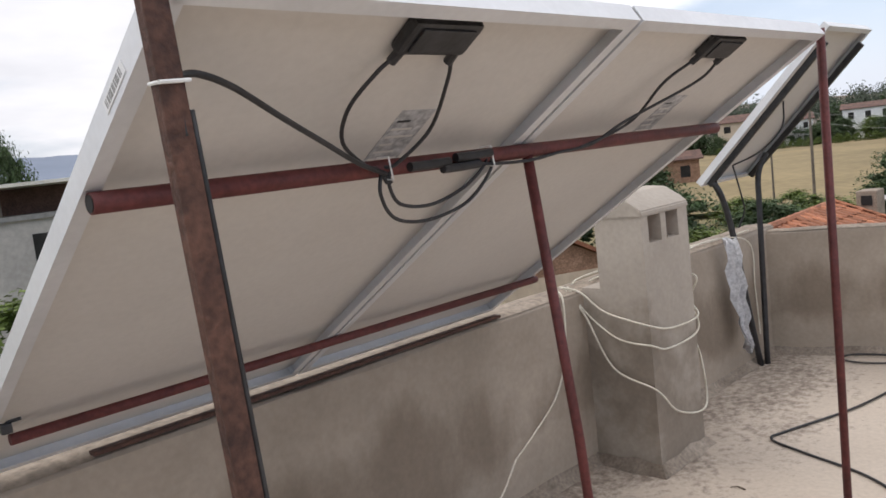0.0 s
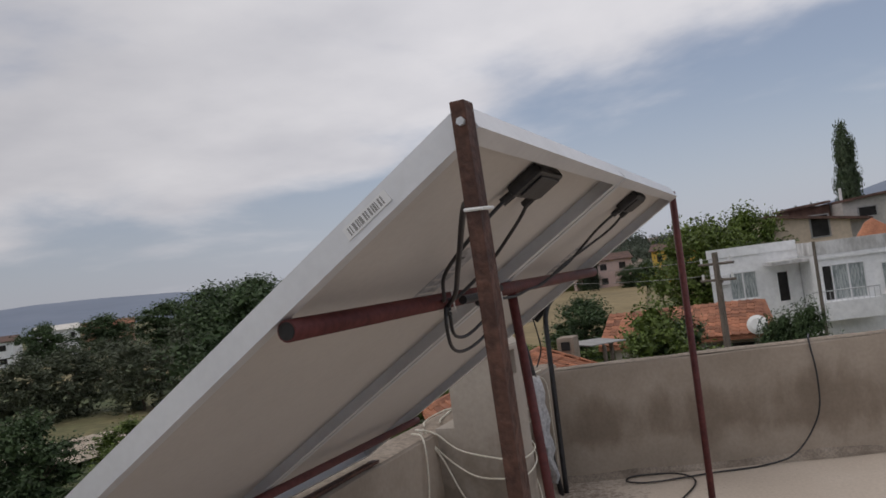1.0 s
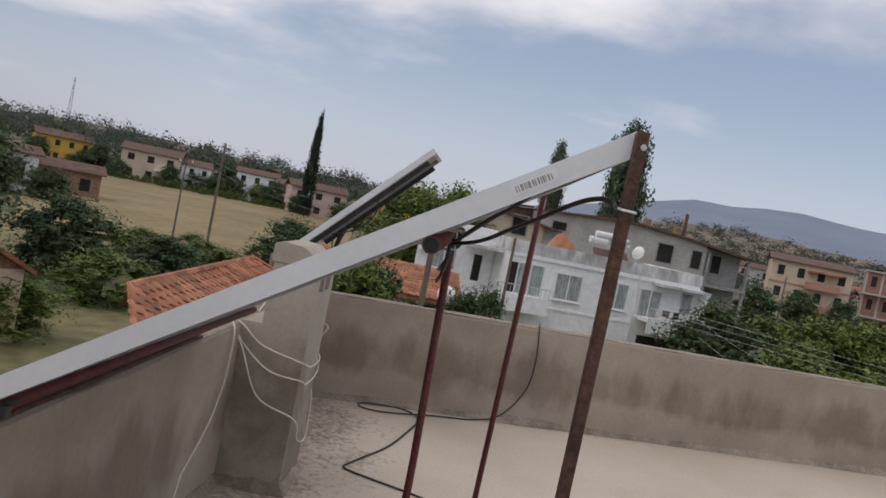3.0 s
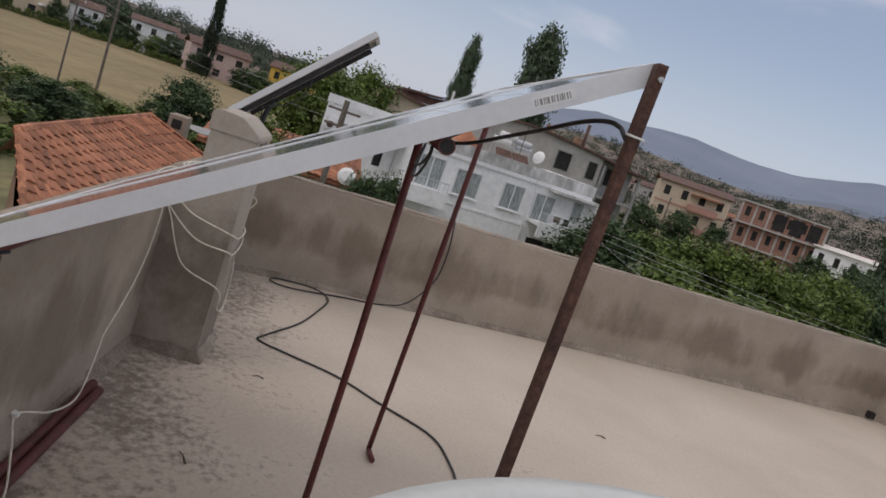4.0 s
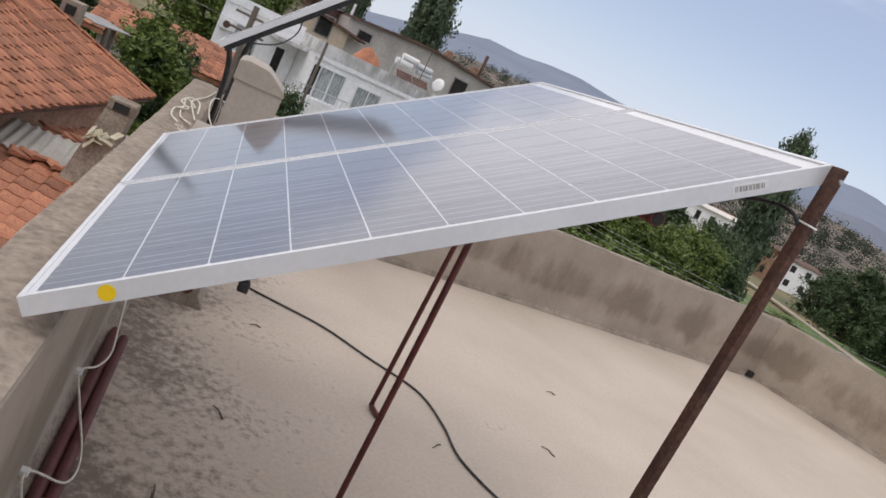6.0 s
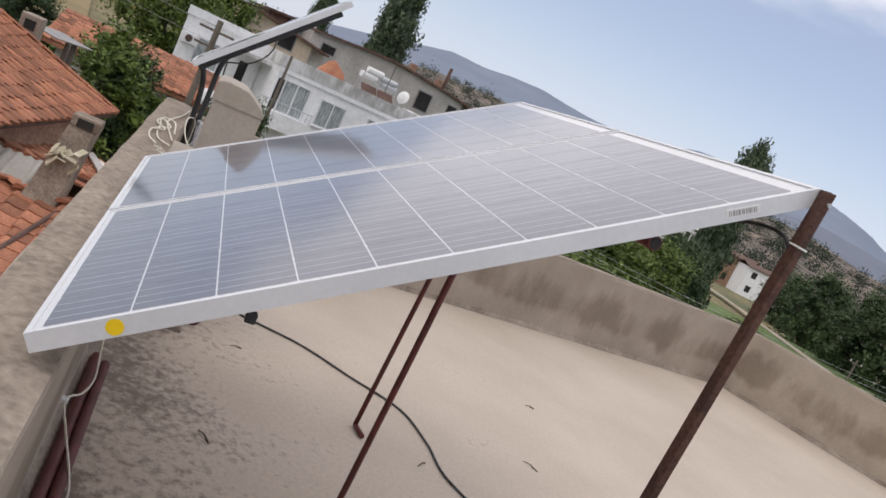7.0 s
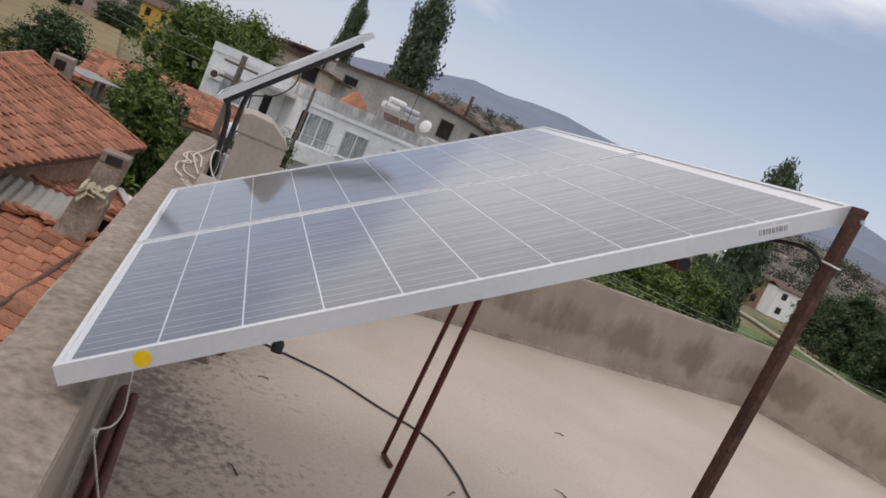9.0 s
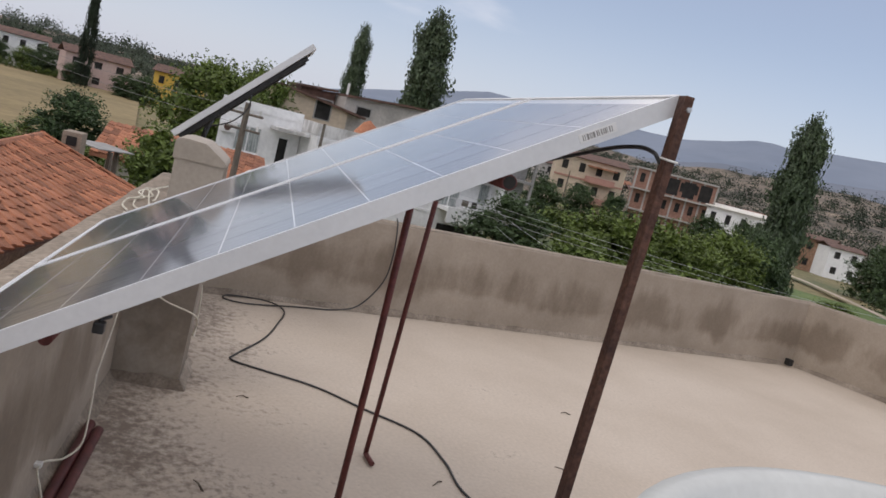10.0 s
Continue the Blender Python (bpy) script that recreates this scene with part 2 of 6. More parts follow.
M_PLASTER_P = pbr("pink_house_paint", (0.52, 0.38, 0.35), (0.6, 0.46, 0.42), 0.3, 0.9, 0.1, fine=4, fine_amt=0.08)
M_PINKBAND = pbr("salmon_paint", (0.42, 0.22, 0.18), (0.48, 0.27, 0.22), 0.6, 0.9, 0.1, fine_amt=0.08)
M_ROOFDARK = pbr("weathered_roof", (0.085, 0.052, 0.042), (0.16, 0.09, 0.07), 1.2, 0.9, 0.3, fine=12)
M_SHEET = pbr("pale_corrugated_sheet", (0.58, 0.55, 0.49), (0.74, 0.71, 0.65), 1.2, 0.6, 0.1, metal=0.1)
# near-black that paints the shade inside openings; also one dark washing piece
M_DARKIN = pbr("opening_shade_and_dark_cloth", (0.012, 0.011, 0.011), (0.03, 0.028, 0.026), 1, 0.9, 0.0)
M_CURTAIN = pbr("window_curtain", (0.13, 0.16, 0.16), (0.50, 0.53, 0.52), 6, 0.5, 0.0, stretch=(3, 3, 0.3))
M_PVC = pbr("white_window_frame", (0.72, 0.72, 0.72), (0.78, 0.78, 0.78), 3, 0.5, 0.0, fine_amt=0.02)
M_WOOD = pbr("grey_pole_wood", (0.10, 0.085, 0.07), (0.20, 0.17, 0.14), 6, 0.9, 0.3, stretch=(4, 4, 0.4))
M_BARK = pbr("bark", (0.07, 0.055, 0.04), (0.14, 0.11, 0.085), 6, 0.95, 0.5)
M_LEAF_D = pbr("dark_leaves", (0.030, 0.055, 0.020), (0.072, 0.115, 0.040), 0.6, 0.7, 0.0, island=0.45, fine=5)
M_LEAF_M = pbr("green_leaves", (0.058, 0.098, 0.016), (0.150, 0.195, 0.034), 0.5, 0.65, 0.0, island=0.45, fine=5)
M_LEAF_O = pbr("olive_leaves", (0.060, 0.075, 0.040), (0.105, 0.12, 0.07), 0.5, 0.7, 0.0, island=0.4, fine=5)
M_LEAF_C = pbr("cypress_leaves", (0.010, 0.020, 0.010), (0.024, 0.038, 0.018), 0.8, 0.8, 0.0, island=0.4, fine=5)
M_GROUND = pbr("dry_grass_ground", (0.075, 0.095, 0.035), (0.22, 0.175, 0.085), 0.045, 0.95, 0.2, fine=1.2, fine_amt=0.35, lo=0.4, hi=0.62)
M_FIELD = pbr("mown_field", (0.19, 0.145, 0.068), (0.27, 0.205, 0.10), 0.08, 0.95, 0.2, fine=0.9, fine_amt=0.16)
M_ROAD = pbr("dusty_road", (0.36, 0.30, 0.23), (0.46, 0.39, 0.31), 0.3, 0.95, 0.2, fine=3)
M_GRASS = pbr("green_grass", (0.065, 0.11, 0.025), (0.12, 0.17, 0.045), 0.2, 0.9, 0.2, fine=3, fine_amt=0.3)
M_HILL = pbr("scrub_hill", (0.085, 0.073, 0.058), (0.205, 0.160, 0.120), 0.05, 0.95, 0.0, fine=0.16, fine_amt=0.6)
# distance haze is painted into these blue-grey base colours
M_MTN = pbr("far_mountain_haze_tint", (0.125, 0.15, 0.195), (0.165, 0.185, 0.23), 0.003, 1.0, 0.0, fine=0.012, fine_amt=0.06)
M_MTN2 = pbr("farther_mountain_haze_tint", (0.165, 0.20, 0.265), (0.205, 0.24, 0.305), 0.002, 1.0, 0.0, fine=0.01, fine_amt=0.04)
M_LEAF_F = pbr("far_leaves", (0.028, 0.040, 0.026), (0.052, 0.066, 0.042), 0.05, 0.9, 0.0, island=0.35, fine=0.5)
M_SCRAP = pbr("pale_scrap", (0.42, 0.37, 0.25), (0.58, 0.53, 0.40), 6, 0.9, 0.3)
M_OLD = pbr("smeared_old_masonry", (0.19, 0.145, 0.11), (0.34, 0.28, 0.22), 2.5, 0.95, 0.6, fine=22, fine_amt=0.25)
M_LEAF_P = pbr("poplar_leaves", (0.046, 0.072, 0.036), (0.105, 0.145, 0.075), 0.5, 0.6, 0.0, island=0.45, fine=5)
M_TANK = pbr("white_tank_plastic", (0.50, 0.51, 0.49), (0.57, 0.58, 0.56), 2, 0.5, 0.05, fine_amt=0.04)
M_STEEL = pbr("galvanised_steel", (0.45, 0.46, 0.48), (0.58, 0.59, 0.6), 6, 0.4, 0.05, metal=0.7)


def cell_material():
    """Polycrystalline cells under glass: blue-grey crystal flakes, thin bus bars along the panel."""
    m = bpy.data.materials.new("solar_cell_glass")
    m.use_nodes = True
    n, l = m.node_tree.nodes, m.node_tree.links
    b = n["Principled BSDF"]
    tc = n.new("ShaderNodeTexCoord")
    vo = n.new("ShaderNodeTexVoronoi")
    vo.inputs["Scale"].default_value = 90
    l.new(tc.outputs["Object"], vo.inputs["Vector"])
    r = n.new("ShaderNodeValToRGB")
    r.color_ramp.elements[0].color, r.color_ramp.elements[1].color = (0.034, 0.032, 0.052, 1), (0.052, 0.049, 0.080, 1)
    l.new(vo.outputs["Color"], r.inputs[0])
    oi = n.new("ShaderNodeObjectInfo")
    q = n.new("ShaderNodeMapRange")
    q.inputs[3].default_value, q.inputs[4].default_value = 0.85, 1.15
    l.new(oi.outputs["Random"], q.inputs[0])
    hs = n.new("ShaderNodeHueSaturation")
    l.new(q.outputs[0], hs.inputs["Value"])
    l.new(r.outputs[0], hs.inputs["Color"])
    sp = n.new("ShaderNodeSeparateXYZ")
    l.new(tc.outputs["Object"], sp.inputs[0])
    f1 = n.new("ShaderNodeMath")
    f1.operation = "MULTIPLY_ADD"
    f1.inputs[1].default_value, f1.inputs[2].default_value = 1 / 0.0395, 0.5
    l.new(sp.outputs[0], f1.inputs[0])
    f2 = n.new("ShaderNodeMath")
    f2.operation = "FRACT"
    l.new(f1.outputs[0], f2.inputs[0])
    f3 = n.new("ShaderNodeMath")
    f3.operation = "COMPARE"
    f3.inputs[1].default_value, f3.inputs[2].default_value = 0.5, 0.022
    l.new(f2.outputs[0], f3.inputs[0])
    mx = n.new("ShaderNodeMix")
    mx.data_type = "RGBA"
    l.new(f3.outputs[0], mx.inputs["Factor"])
    l.new(hs.outputs[0], mx.inputs["A"])
    mx.inputs["B"].default_value = (0.46, 0.47, 0.49, 1)
    l.new(mx.outputs["Result"], b.inputs["Base Color"])
    b.inputs["Roughness"].default_value = 0.3
    b.inputs["Coat Weight"].default_value = 1.0
    b.inputs["Coat Roughness"].default_value = 0.075
    b.inputs["Coat IOR"].default_value = 1.5
    return m


M_CELL = cell_material()
M_GRID = pbr("white_sheet_under_glass", (0.64, 0.64, 0.65), (0.69, 0.69, 0.70), 2, 0.5, 0.0, fine_amt=0.02, coat=1.0)
M_GRID.node_tree.nodes["Principled BSDF"].inputs["Coat Roughness"].default_value = 0.05


# ---- building helpers ----
def world_of(ob):
    m = ob.matrix_basis.copy()
    p = ob
    while p.parent:
        m = p.parent.matrix_basis @ p.matrix_parent_inverse @ m
        p = p.parent
    return m


def part(name, bm, material, parent=None, label=""):
    me = bpy.data.meshes.new(name)
    bmesh.ops.recalc_face_normals(bm, faces=bm.faces[:])
    bm.to_mesh(me)
    bm.free()
    me.materials.append(material)
    ob = new(name, me)
    if parent:
        ob.parent = parent
        ob.matrix_parent_inverse = world_of(parent).inverted()
    if label:
        ob["label"] = label
    return ob


def shared(name, me, parent, m):
    """A piece that shares its mesh, at the world pose m."""
    ob = new(name, me)
    ob.parent = parent
    ob.matrix_parent_inverse = world_of(parent).inverted()
    ob.matrix_basis = m
    return ob


def thing(name, at, label, category, group="", kind=""):
    ob = new(name)
    ob.location = at
    ob.empty_display_size = 0.1
    return tagged(ob, label, category, group, kind)


def smooth(ob):
    for p in ob.data.polygons:
        p.use_smooth = True
    return ob


def box(bm, x0, x1, y0, y1, z0, z1, m=None, bevel=0.0):
    r = bmesh.ops.create_cube(bm, size=1.0, matrix=Matrix.Translation(((x0 + x1) / 2, (y0 + y1) / 2, (z0 + z1) / 2)) @ Matrix.Diagonal((abs(x1 - x0), abs(y1 - y0), abs(z1 - z0), 1)))
    vs = r["verts"]
    if bevel:
        es = list({e for v in vs for e in v.link_edges})
        rb = bmesh.ops.bevel(bm, geom=es, offset=bevel, segments=2, affect="EDGES", profile=0.6)
        vs = list({v for f in rb["faces"] for v in f.verts} | {v for v in vs if v.is_valid})
    if m is not None:
        bmesh.ops.transform(bm, matrix=m, verts=vs)
    return bm


def quad(bm, pts):
    return bm.faces.new([bm.verts.new(p) for p in pts])


def spline(pts, n=8):
    p = [Vector(q) for q in pts]
    p = [p[0] * 2 - p[1]] + p + [p[-1] * 2 - p[-2]]
    out = []
    for i in range(1, len(p) - 2):
        for k in range(n):
            t = k / n
            a, b, c, d = p[i - 1], p[i], p[i + 1], p[i + 2]
            out.append(0.5 * ((2 * b) + (c - a) * t + (2 * a - 5 * b + 4 * c - d) * t * t + (3 * b - a - 3 * c + d) * t ** 3))
    return out + [p[-2]]


def tube(bm, pts, r, n=8, r2=None):
    pts = [Vector(q) for q in pts]
    rings = []
    up = Vector((0.13, 0.21, 0.97))
    for i, p in enumerate(pts):
        d = (pts[min(i + 1, len(pts) - 1)] - pts[max(i - 1, 0)]).normalized()
        a = d.cross(up)
        if a.length < 0.05:
            a = d.cross(Vector((1, 0, 0)))
        a.normalize()
        b = d.cross(a)
        up = (-b if up.dot(-b) > 0 else b)
        rr = r if r2 is None else r + (r2 - r) * i / max(1, len(pts) - 1)
        rings.append([bm.verts.new(p + rr * (math.cos(k * math.tau / n) * a + math.sin(k * math.tau / n) * b)) for k in range(n)])
    for s, t in zip(rings, rings[1:]):
        for k in range(n):
            bm.faces.new((s[k], s[(k + 1) % n], t[(k + 1) % n], t[k]))
    bm.faces.new(rings[0][::-1])
    bm.faces.new(rings[-1])
    return bm


def cyl(bm, at, r1, r2, h, n=24):
    bmesh.ops.create_cone(bm, cap_ends=True, segments=n, radius1=r1, radius2=r2, depth=h, matrix=Matrix.Translation((at[0], at[1], at[2] + h / 2)))
    return bm


B = bmesh.new
EYE = (-1.35, -0.9, 1.57)


def far(az, d, el=None):
    """A place at a bearing (degrees from the x axis) and distance from the walk."""
    a = radians(az)
    return Vector((EYE[0] + d * math.cos(a), EYE[1] + d * math.sin(a), -5.0 if el is None else EYE[2] + d * math.tan(radians(el))))


GROUND = -5.0

# ---- the roof terrace ----
CORNERS = [(-7.5, -0.075), (4.63, -0.075), (6.78, -7.25), (-3.3, -12.1), (-7.5, -9.0)]
WALL_NAMES = ["wall_south", "wall_east", "wall_north", "wall_north_west", "wall_west"]
WALL_THICK = [0.20, 0.14, 0.14, 0.14, 0.14]
PARAPET = 0.80


def rail_wall(name, p0, p1, thick, ext0, ext1, top):
    p0, p1 = Vector((*p0, 0)), Vector((*p1, 0))
    d = (p1 - p0).normalized()
    out = Vector((-d.y, d.x, 0))
    p0, p1 = p0 - d * ext0, p1 + d * ext1
    L = (p1 - p0).length
    n = max(2, int(L / 0.12))
    bm = B()
    prof = [(0, -0.30), (0, 0.3), (0, top - 0.012), (0.012, top), (thick * 0.5, top + 0.004), (thick - 0.014, top), (thick, top - 0.016), (thick, 0.2), (thick, -0.30)]
    prev = None
    for i in range(n + 1):
        c = p0 + d * (L * i / n)
        row = []
        for k, (o, z) in enumerate(prof):
            w = noise.noise(c * 2.3 + Vector((k * 0.7, 0, 3))) * (0.012 if z > 0.5 else 0.004)
            row.append(bm.verts.new(c + out * (o + (w * 0.6 if 0 < k < 8 else 0)) + Vector((0, 0, z + (w if z > 0.5 else 0)))))
        if prev:
            for a in range(len(prof) - 1):
                bm.faces.new((prev[a], row[a], row[a + 1], prev[a + 1]))
        else:
            bm.faces.new(row)
        prev = row
    bm.faces.new(prev[::-1])
    ob = tagged(part(name, bm, M_WALL), "low rendered masonry parapet, damp-stained, round the roof terrace", "parapet", kind="structure")
    # worn mortar on the top
    bm = B()
    prev = None
    for i in range(n + 1):
        c = p0 + d * (L * i / n)
        row = []
        for k, o in enumerate((0.006, thick * 0.3, thick * 0.7, thick - 0.006)):
            w = noise.noise(c * 5 + Vector((k * 1.7, 4, 3)))
            row.append(bm.verts.new(c + out * (o + w * 0.004 * (1 if k in (0, 3) else 0)) + Vector((0, 0, top + 0.012 + (0.006 * w) - (0.01 if k in (0, 3) else 0)))))
        if prev:
            for a in range(3):
                bm.faces.new((prev[a], row[a], row[a + 1], prev[a + 1]))
        prev = row
    smooth(part("mortar_coping", bm, M_COPE, ob, "rough mortar top of the parapet"))
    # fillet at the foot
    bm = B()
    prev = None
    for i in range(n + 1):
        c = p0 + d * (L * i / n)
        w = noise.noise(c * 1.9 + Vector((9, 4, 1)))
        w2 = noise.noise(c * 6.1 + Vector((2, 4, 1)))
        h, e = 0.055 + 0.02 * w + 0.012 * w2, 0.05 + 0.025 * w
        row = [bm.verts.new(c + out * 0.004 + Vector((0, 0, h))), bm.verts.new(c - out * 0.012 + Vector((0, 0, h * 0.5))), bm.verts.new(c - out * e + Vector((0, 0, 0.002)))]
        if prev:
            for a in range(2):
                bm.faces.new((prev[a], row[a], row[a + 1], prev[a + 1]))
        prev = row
    smooth(part("damp_fillet", bm, M_FILLET, ob, "dark mortar fillet at the foot of the wall"))
    return ob


floor_bm = B()
n_out = [Vector((x, y, 0)) for x, y in CORNERS]
top_face = floor_bm.faces.new([floor_bm.verts.new(v) for v in n_out])
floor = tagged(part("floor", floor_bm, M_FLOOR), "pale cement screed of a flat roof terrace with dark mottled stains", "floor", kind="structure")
body_bm = B()
lower = [body_bm.verts.new((x, y, GROUND)) for x, y in CORNERS]
upper = [body_bm.verts.new((x, y, -0.012)) for x, y in CORNERS]
for i in range(5):
    body_bm.faces.new((lower[i], lower[(i + 1) % 5], upper[(i + 1) % 5], upper[i]))
body_bm.faces.new(upper)
tagged(part("wall_below", body_bm, M_PLASTER_G), "rendered outer walls of the house under the terrace", "wall", kind="structure")
for i in range(5):
    rail_wall(WALL_NAMES[i], CORNERS[i], CORNERS[(i + 1) % 5], WALL_THICK[i], 0.14 if i in (0, 4) else 0.0, 0.14, 0.83 if i == 0 else PARAPET)

# ---- solar array ----
TILT_Y, TILT_Z = -0.8426, 0.5350
LOW_Z = 0.896
PANEL_W, PANEL_L, DEPTH = 0.992, 1.65, 0.040
# panel axes: u across, v up the slope, w out of the glass
AXES = Matrix(((1, 0, 0, 0), (0, TILT_Y, 0.5350, 0), (0, TILT_Z, 0.8426, LOW_Z), (0, 0, 0, 1)))


def frame_rail(bm, length, along_u):
    """C-section: web outside, lip over the glass, foot flange inside."""
    prof = [(0, 0), (0, -DEPTH), (0.028, -DEPTH), (0.028, -DEPTH + 0.002), (0.002, -DEPTH + 0.002), (0.002, -0.006), (0.011, -0.006), (0.011, -0.0005), (0.0095, 0)]
    a = [bm.verts.new((0, p, q) if along_u else (p, 0, q)) for p, q in prof]
    b = [bm.verts.new((length, p, q) if along_u else (p, length, q)) for p, q in prof]
    for i in range(len(prof)):
        j = (i + 1) % len(prof)
        bm.faces.new((a[i], a[j], b[j], b[i]))
    bm.faces.new(a)
    bm.faces.new(b[::-1])
    return bm


def solar_panel(m, w, length, nu, nv, name, label, group, back_label="greyish white back sheet"):
    ob = thing(name, m.translation, label, "solar panel", group)
    cs = 0.013
    turn = Matrix.Rotation(math.pi, 4, "Z")
    for along, mm in ((True, Matrix.Translation((cs, 0, 0))), (True, Matrix.Translation((w - cs, length, 0)) @ turn), (False, Matrix.Translation((0, cs, 0))), (False, Matrix.Translation((w, length - cs, 0)) @ turn)):
        bm = frame_rail(B(), (w if along else length) - 2 * cs, along)
        bmesh.ops.transform(bm, matrix=m @ mm, verts=bm.verts[:])
        part("frame_rail", bm, M_ALU, ob, "silver aluminium frame rail")
    for x in (0, w - cs):
        for y in (0, length - cs):
            part("frame_corner", box(B(), x, x + cs, y, y + cs, -DEPTH, 0, m, 0.0008), M_ALU, ob)
    bm = box(B(), 0.004, w - 0.004, 0.004, length - 0.004, -0.0072, -0.0042, m)
    sheet = part("back_sheet", bm, M_BACK, ob, back_label)
    part("front_sheet", box(B(), 0.0045, w - 0.0045, 0.0045, length - 0.0045, -0.0042, -0.0036, m), M_GRID, ob, "white sheet showing between the cells under the glass")
    mx, my = 0.026, 0.025
    pu, pv = (w - 2 * mx) / nu, (length - my - 0.052) / nv
    bm = B()
    gu, gv = 0.0009, 0.0016
    c = 0.004
    hu, hv = pu / 2 - gu, pv / 2 - gv
    poly = [(-hu + c, -hv), (hu - c, -hv), (hu, -hv + c), (hu, hv - c), (hu - c, hv), (-hu + c, hv), (-hu, hv - c), (-hu, -hv + c)]
    lo = [bm.verts.new((x, y, -0.0035)) for x, y in poly]
    hi = [bm.verts.new((x, y, -0.0033)) for x, y in poly]
    bm.faces.new(hi)
    for i in range(8):
        bm.faces.new((lo[i], lo[(i + 1) % 8], hi[(i + 1) % 8], hi[i]))
    me = bpy.data.meshes.new("cell")
    bm.to_mesh(me)
    bm.free()
    me.materials.append(M_CELL)
    for i in range(nu):
        for j in range(nv):
            shared("cell", me, ob, m @ Matrix.Translation((mx + pu * (i + 0.5), my + pv * (j + 0.5), 0)))
    return ob


def junction_box(m, u, v, parent):
    bm = box(B(), u - 0.078, u + 0.078, v - 0.036, v + 0.036, -0.032, -0.0075, m, 0.008)
    jb = part("junction_box", bm, M_BLACK, parent, "black plastic junction box")
    bm = box(B(), u - 0.06, u + 0.06, v - 0.026, v + 0.026, -0.036, -0.032, m, 0.002)
    part("lid", bm, M_BLACK, jb)
    for s in (-1, 1):
        bm = B()
        tube(bm, [m @ Vector((u + s * 0.062, v - 0.03, -0.022)), m @ Vector((u + s * 0.066, v - 0.06, -0.022))], 0.009, 8)
        part("cable_gland", bm, M_BLACK, jb)
    return jb


GAP = 0.012
M_NEAR, M_FAR = AXES.copy(), AXES @ Matrix.Translation((PANEL_W + GAP, 0, 0))
panel_a = solar_panel(M_NEAR, PANEL_W, PANEL_L, 6, 10, "solar_module", "large framed solar panel, blue-grey cells, tilted on the parapet", "tilted solar array")
panel_b = solar_panel(M_FAR, PANEL_W, PANEL_L, 6, 10, "solar_module", "large framed solar panel, blue-grey cells, tilted on the parapet", "tilted solar array")
# added black filler stands in for the shade in the panel gap
part("seam_strip", box(B(), -GAP + 0.001, -0.001, 0.004, PANEL_L - 0.004, -0.03, -0.0012, M_FAR), M_BLACK, panel_b, "black strip painted as the shade in the panel seam")
junction_box(M_NEAR, 0.50, 1.568, panel_a)
junction_box(M_FAR, 0.50, 1.568, panel_b)
for m, p in ((M_NEAR, panel_a), (M_FAR, panel_b)):
    bm = box(B(), 0.57, 0.66, 1.19, 1.36, -0.0084, -0.0074, m)
    rp = part("rating_label", bm, M_BACKDIRT, p, "grey printed rating label on the back sheet")
    for k in range(6):
        box_bm = box(B(), 0.578, 0.652 - 0.02 * (k % 3), 1.205 + 0.024 * k, 1.211 + 0.024 * k, -0.0090, -0.0084, m)
        part("print_line", box_bm, M_BLACK if k == 5 else M_BACK, rp)
# yellow dot and bar-code sticker on the outer rail
bm = B()
bmesh.ops.create_circle(bm, cap_ends=True, segments=28, radius=0.0165)
bmesh.ops.transform(bm, matrix=M_NEAR @ Matrix.Translation((-0.0012, 0.154, -0.020)) @ Matrix.Rotation(math.pi / 2, 4, "Y"), verts=bm.verts[:])
bmesh.ops.solidify(bm, geom=bm.faces[:], thickness=0.0008)
part("round_sticker", bm, M_YELLOW, panel_a, "round yellow sticker")
sticker = part("bar_code_sticker", box(B(), -0.0014, 0.0, 1.414, 1.498, -0.029, -0.010, M_NEAR), M_PVC, panel_a, "white bar-code sticker")
rng = random.Random(4)
vv = 1.421
while vv < 1.488:
    wv = rng.choice((0.0015, 0.002, 0.003, 0.0045))
    part("bar", box(B(), -0.0019, -0.0014, vv, vv + wv, -0.0255, -0.0135, M_NEAR), M_CONC, sticker)
    vv += wv + rng.choice((0.0015, 0.0025, 0.0035))


def under(u, v, drop):
    return AXES @ Vector((u, v, -drop))


# ---- the steel stand under the array ----
stand = thing("panel_stand", (1.0, -1.2, 0.0), "red and rusty steel pipe stand carrying the two solar panels", "stand")


def pipe(name, pts, r, material, parent, label="", n=14, wall=True):
    bm = tube(B(), pts, r, n)
    ob = smooth(part(name, bm, material, parent, label))
    ob.data.polygons[-1].use_smooth = False
    ob.data.polygons[-2].use_smooth = False
    return ob


V_UP, V_LOW = 1.249, 0.285
pipe("upper_pipe", [under(0.006, V_UP, 0.057), under(1.955, V_UP, 0.057)], 0.0165, M_RED, stand, "red painted cross pipe under the panels")
# near-black disc paints the shade inside the pipe end
bm = B()
tube(bm, [under(0.0045, V_UP, 0.057), under(0.0058, V_UP, 0.057)], 0.0135, 14)
part("pipe_mouth", bm, M_DARKIN, stand, "pipe end capped near-black for its shaded bore")
pipe("lower_pipe", [under(0.06, V_LOW, 0.054), under(2.0, V_LOW, 0.054)], 0.0135, M_RED, stand, "red painted low cross pipe")
part("wall_strip", box(B(), 0.30, 1.98, -0.080, -0.045, 0.840, 0.852, None, 0.002), M_RUST, stand, "rusty steel strip on the wall under the panel edge")
